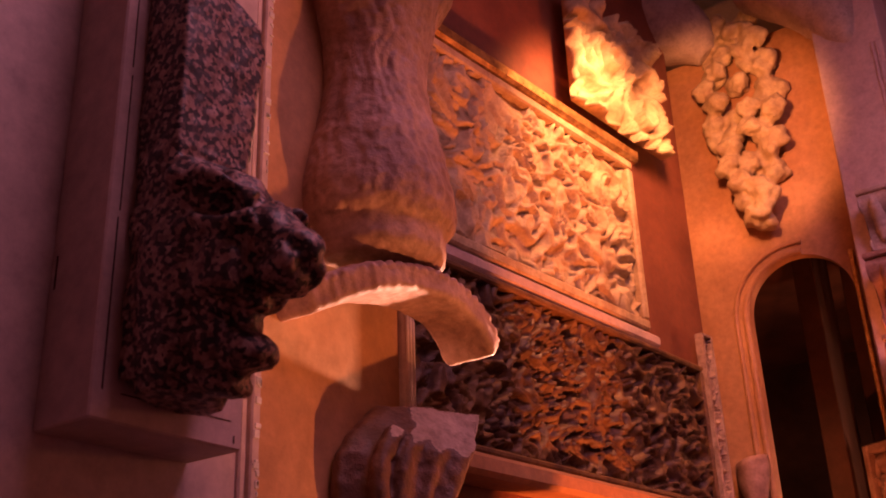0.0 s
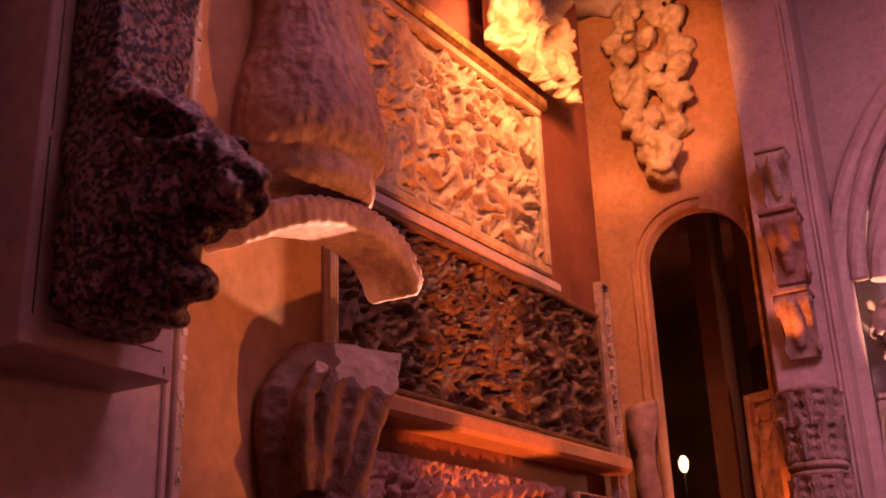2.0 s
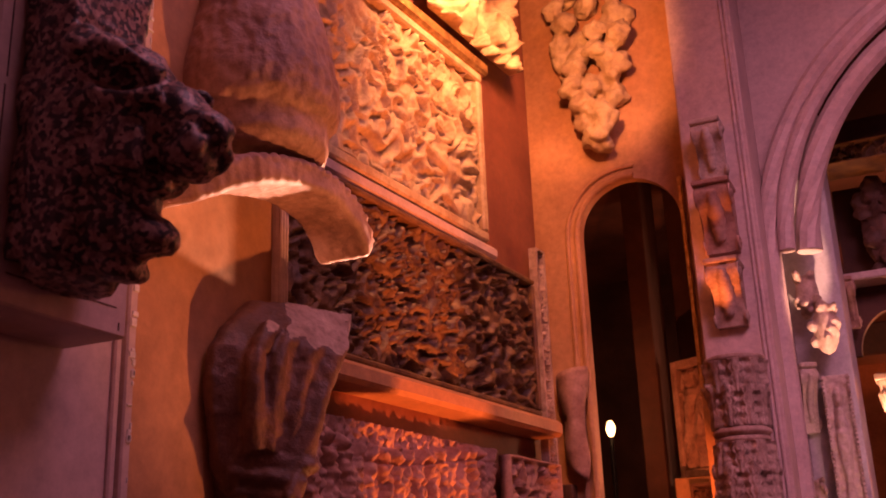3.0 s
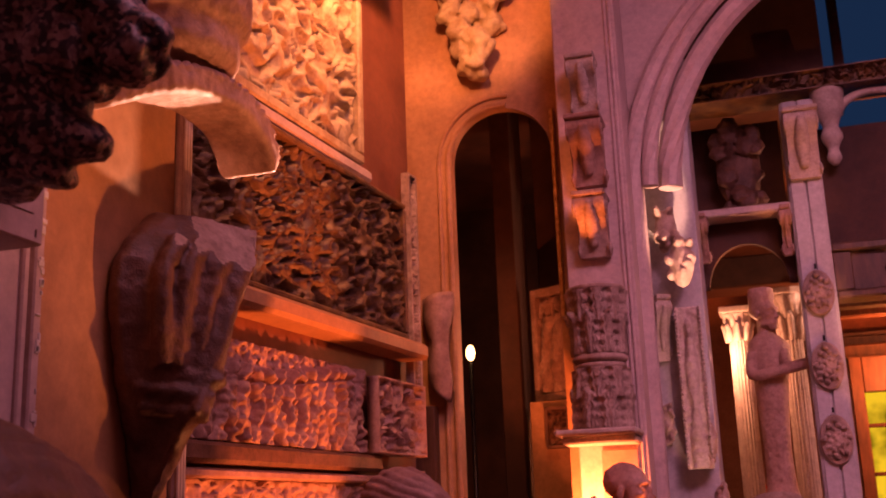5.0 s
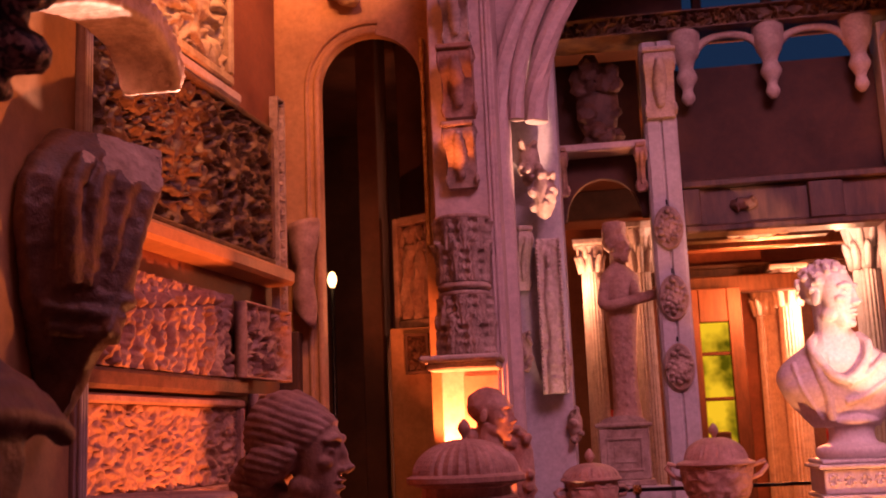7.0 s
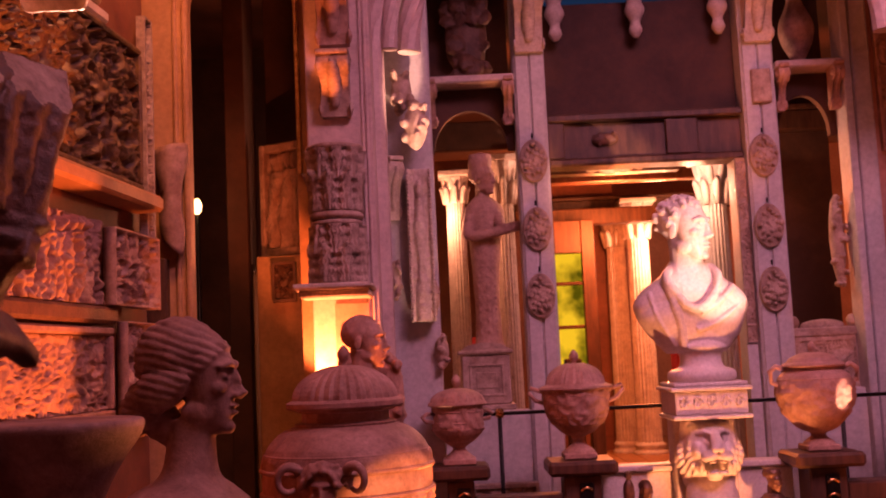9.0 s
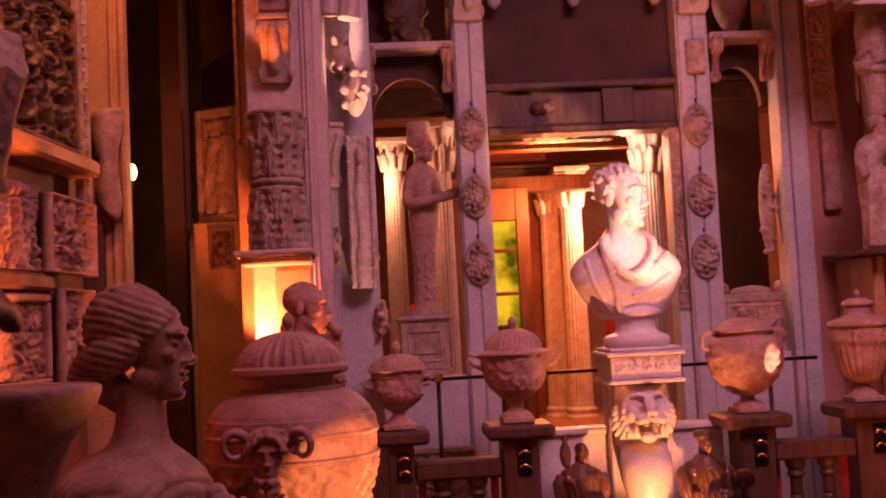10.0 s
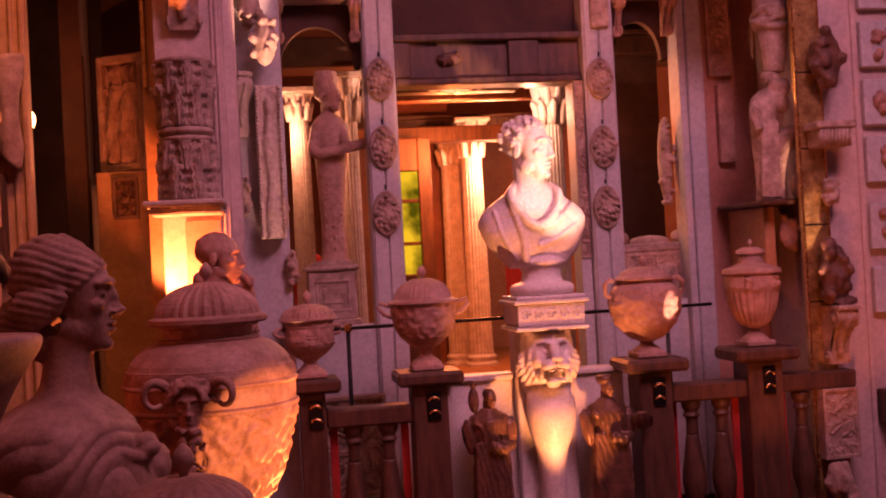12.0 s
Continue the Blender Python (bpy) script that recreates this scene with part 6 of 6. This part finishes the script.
ob = part("dark_wall_box", box(-1.43, -1.34, 4.36, 4.418, 1.42, 1.80, 0.005), WOOD)
tagged(ob, "small dark wooden box below the sherd", "box")

t = thing("wall_lamp", pose(-1.379, 5.04, 1.93), "small glowing lamp on a stand in the dark room", "lamp")
part("stem", tube([(0, 0, -1.93), (0, 0, 0.12)], 0.010, 8), IRON, t, smooth=True)
part("bulb", ball((0, 0, 0.155), (0.020, 0.020, 0.036)), BULB, t, "glowing warm bulb", smooth=True)

# ---- east side ----
ob = part("carved_board", slab(0.115, 0.62, 0.02, leafy(0.012, 26, 4.1, 0.012, 0.115, 0.62), 20, 90), TERRA, m=pose(1.64, FY - 0.002, 2.20))
tagged(ob, "reddish carved upright board on the red wall", "relief")
ob = part("plain_board", box(1.615, 1.69, FY - 0.02, FY + 0.018, 1.80, 2.16, 0.004), TERRA)
tagged(ob, "plain reddish wooden board on the red wall", "board")
bm = bmesh.new()
tube([(1.705, 4.70, 2.14), (1.703, 4.70, 2.22), (1.70, 4.70, 2.34), (1.70, 4.70, 2.50), (1.70, 4.70, 2.62)], [0.040, 0.050, 0.066, 0.074, 0.060], 16, bm)
for k in range(9):
    a = radians(-170 + 20 * k)
    tube([(1.704 + 0.036 * math.cos(a), 4.70 + 0.036 * math.sin(a), 2.14), (1.701 + 0.058 * math.cos(a), 4.70 + 0.058 * math.sin(a), 2.32)], 0.008, 6, bm)
for z, r in ((2.335, 0.070), (2.36, 0.074), (2.395, 0.073)):
    tube([(1.70 + r * math.cos(a), 4.70 + r * math.sin(a), z + 0.014 * math.sin(2 * a + z * 60)) for a in [2 * math.pi * k / 16 for k in range(17)]], 0.013, 6, bm)
ball((1.68, 4.632, 2.38), (0.030, 0.018, 0.022), bm)
add_head(bm, (1.70, 4.70, 2.72), 0, 0.62)
ob = carved("tapering_herm", bm, STONE, 0.0048, 1, 0.001, 40)
tagged(ob, "pale tapering herm figure with a fluted lower part", "statue")
bm = bmesh.new()
loft([(1.645, 4.70, 1.60, 0.050, 0.045), (1.640, 4.70, 1.72, 0.042, 0.042), (1.635, 4.70, 1.86, 0.046, 0.044), (1.645, 4.70, 1.98, 0.060, 0.048), (1.660, 4.70, 2.04, 0.056, 0.044), (1.675, 4.70, 2.07, 0.026, 0.026)], 24, bm)
add_head(bm, (1.680, 4.69, 2.105), 30, 0.40)
ball((1.715, 4.69, 2.02), (0.040, 0.036, 0.060), bm, (0, -20, 0))
add_head(bm, (1.732, 4.68, 2.075), -20, 0.34)
tube(spline([(1.60, 4.69, 2.01), (1.585, 4.66, 1.95), (1.60, 4.64, 1.89)], 4), [0.020] * 9, 8, bm)
ball((1.592, 4.65, 1.96), (0.020, 0.020, 0.034), bm)
for k in range(6):
    tube(spline([(1.615 + 0.014 * k, 4.657, 1.98 - 0.01 * k), (1.612 + 0.012 * k, 4.655, 1.80), (1.602 + 0.016 * k, 4.655, 1.61)], 4), 0.008, 6, bm)
tube(spline([(1.70, 4.68, 1.60), (1.695, 4.68, 1.70), (1.705, 4.68, 1.80), (1.735, 4.675, 1.86), (1.775, 4.675, 1.86), (1.80, 4.68, 1.82), (1.795, 4.68, 1.72)], 4), [0.016, 0.016, 0.018, 0.020, 0.022, 0.024, 0.028, 0.032, 0.036, 0.040, 0.044, 0.046, 0.046, 0.044, 0.044, 0.044, 0.044, 0.044, 0.042, 0.040, 0.036, 0.034, 0.030, 0.028, 0.024], 10, bm)
ball((1.775, 4.685, 1.655), (0.034, 0.030, 0.060), bm)
ob = carved("paired_statue", bm, STONE, 0.0042, 1, 0.0016, 45)
tagged(ob, "stone group of two standing figures beside a curved trunk", "statue")
ob = part("group_shelf", box(1.585, 1.806, 4.63, 5.10, 1.578, 1.600, 0.006), WOOD)
tagged(ob, "dark small shelf carrying a stone group", "shelf")
ob = part("group_bracket", box(1.64, 1.69, 4.74, 5.10, 1.20, 1.576, 0.004), PAINT_OCHRE)
tagged(ob, "ochre upright under the small shelf", "bracket")
knotted("disc_fragment", (1.755, 4.74, 1.46), (0.12, 0.08, 0.14), TERRA, "round carved disc fragment", 60)
EY = 4.50
knotted("shell_fragment", (1.810, EY - 0.03, 2.155), (0.17, 0.12, 0.24), DARKSTONE, "brown shell-shaped fragment on the wall", 61, 22)
t = thing("fluted_cornice", pose(1.80, EY - 0.03, 1.79), "small fluted cornice fragment on the wall", "fragment")
part("top", box(-0.085, 0.085, -0.09, 0.03, 0.07, 0.10, 0.006), STONE, t)
for k in range(9):
    part("flute", tube([(-0.064 + 0.016 * k, -0.06, 0.0), (-0.064 + 0.016 * k, -0.075, 0.072)], 0.0075, 8), STONE, t, smooth=True)
part("core", box(-0.07, 0.07, -0.06, 0.03, 0.0, 0.07, 0.004), STONE, t)
knotted("flower_fragment", (1.805, EY - 0.03, 1.61), (0.09, 0.07, 0.10), STONE, "small carved flower fragment", 62)
knotted("seated_statue", (1.785, EY - 0.06, 1.28), (0.15, 0.14, 0.28), DARKSTONE, "dark seated group on a bracket", 63, 20)
console("wall_bracket", (1.79, EY, 0.92), 0.08, 0.22, 0.15, STONE, "scrolled bracket under the dark group")
ob = part("square_tile", slab(0.15, 0.28, 0.04, leafy(0.012, 26, 5.5, 0.014, 0.15, 0.28), 30, 50), STONE, m=pose(1.78, EY - 0.045, 0.545))
tagged(ob, "square carved stone tile standing by the pier", "relief")
knotted("foot_fragment", (1.755, EY - 0.06, 0.46), (0.13, 0.12, 0.17), STONE, "rounded stone fragment below the tile", 64)
for k, z in enumerate((2.45, 2.21, 1.97, 1.735, 1.46, 1.20)):
    t = thing("framed_fragment", pose(2.085, EY + 0.037, z), "small fragment mounted on a pale square board", "fragment", "framed fragments on the east wall")
    part("board", box(-0.09, 0.09, -0.03, 0.0, -0.09, 0.10, 0.004), PAINT, t)
    bm = bmesh.new()
    rnd = random.Random(70 + k)
    for q in range(10):
        ball((rnd.uniform(-0.04, 0.04), -0.04, rnd.uniform(-0.05, 0.06)), rnd.uniform(0.014, 0.026), bm, sub=1)
    carved("cast", bm, TERRA, 0.005, 1, 0.001, 50, t, "brown carved cast")
ob = part("dark_ledge", box(1.99, 2.4, EY - 0.06, EY + 0.037, 0.66, 0.80, 0.006), WOOD)
tagged(ob, "dark wooden ledge on the east wall", "ledge")

# floorboards of the colonnade
boards = bpy.data.objects["floor_colonnade"]
plank = box(-0.072, 0.072, 0, 4.2, 0, 0.014, 0.003)
first = part("plank", plank, FLOORWOOD, boards, m=pose(-0.4, 5.6, 0.601))
for k in range(1, 18):
    o = first.copy()
    scene.collection.objects.link(o)
    o.matrix_basis = pose(-0.4 + 0.148 * k, 5.6 + 0.05 * (k % 3), 0.601)
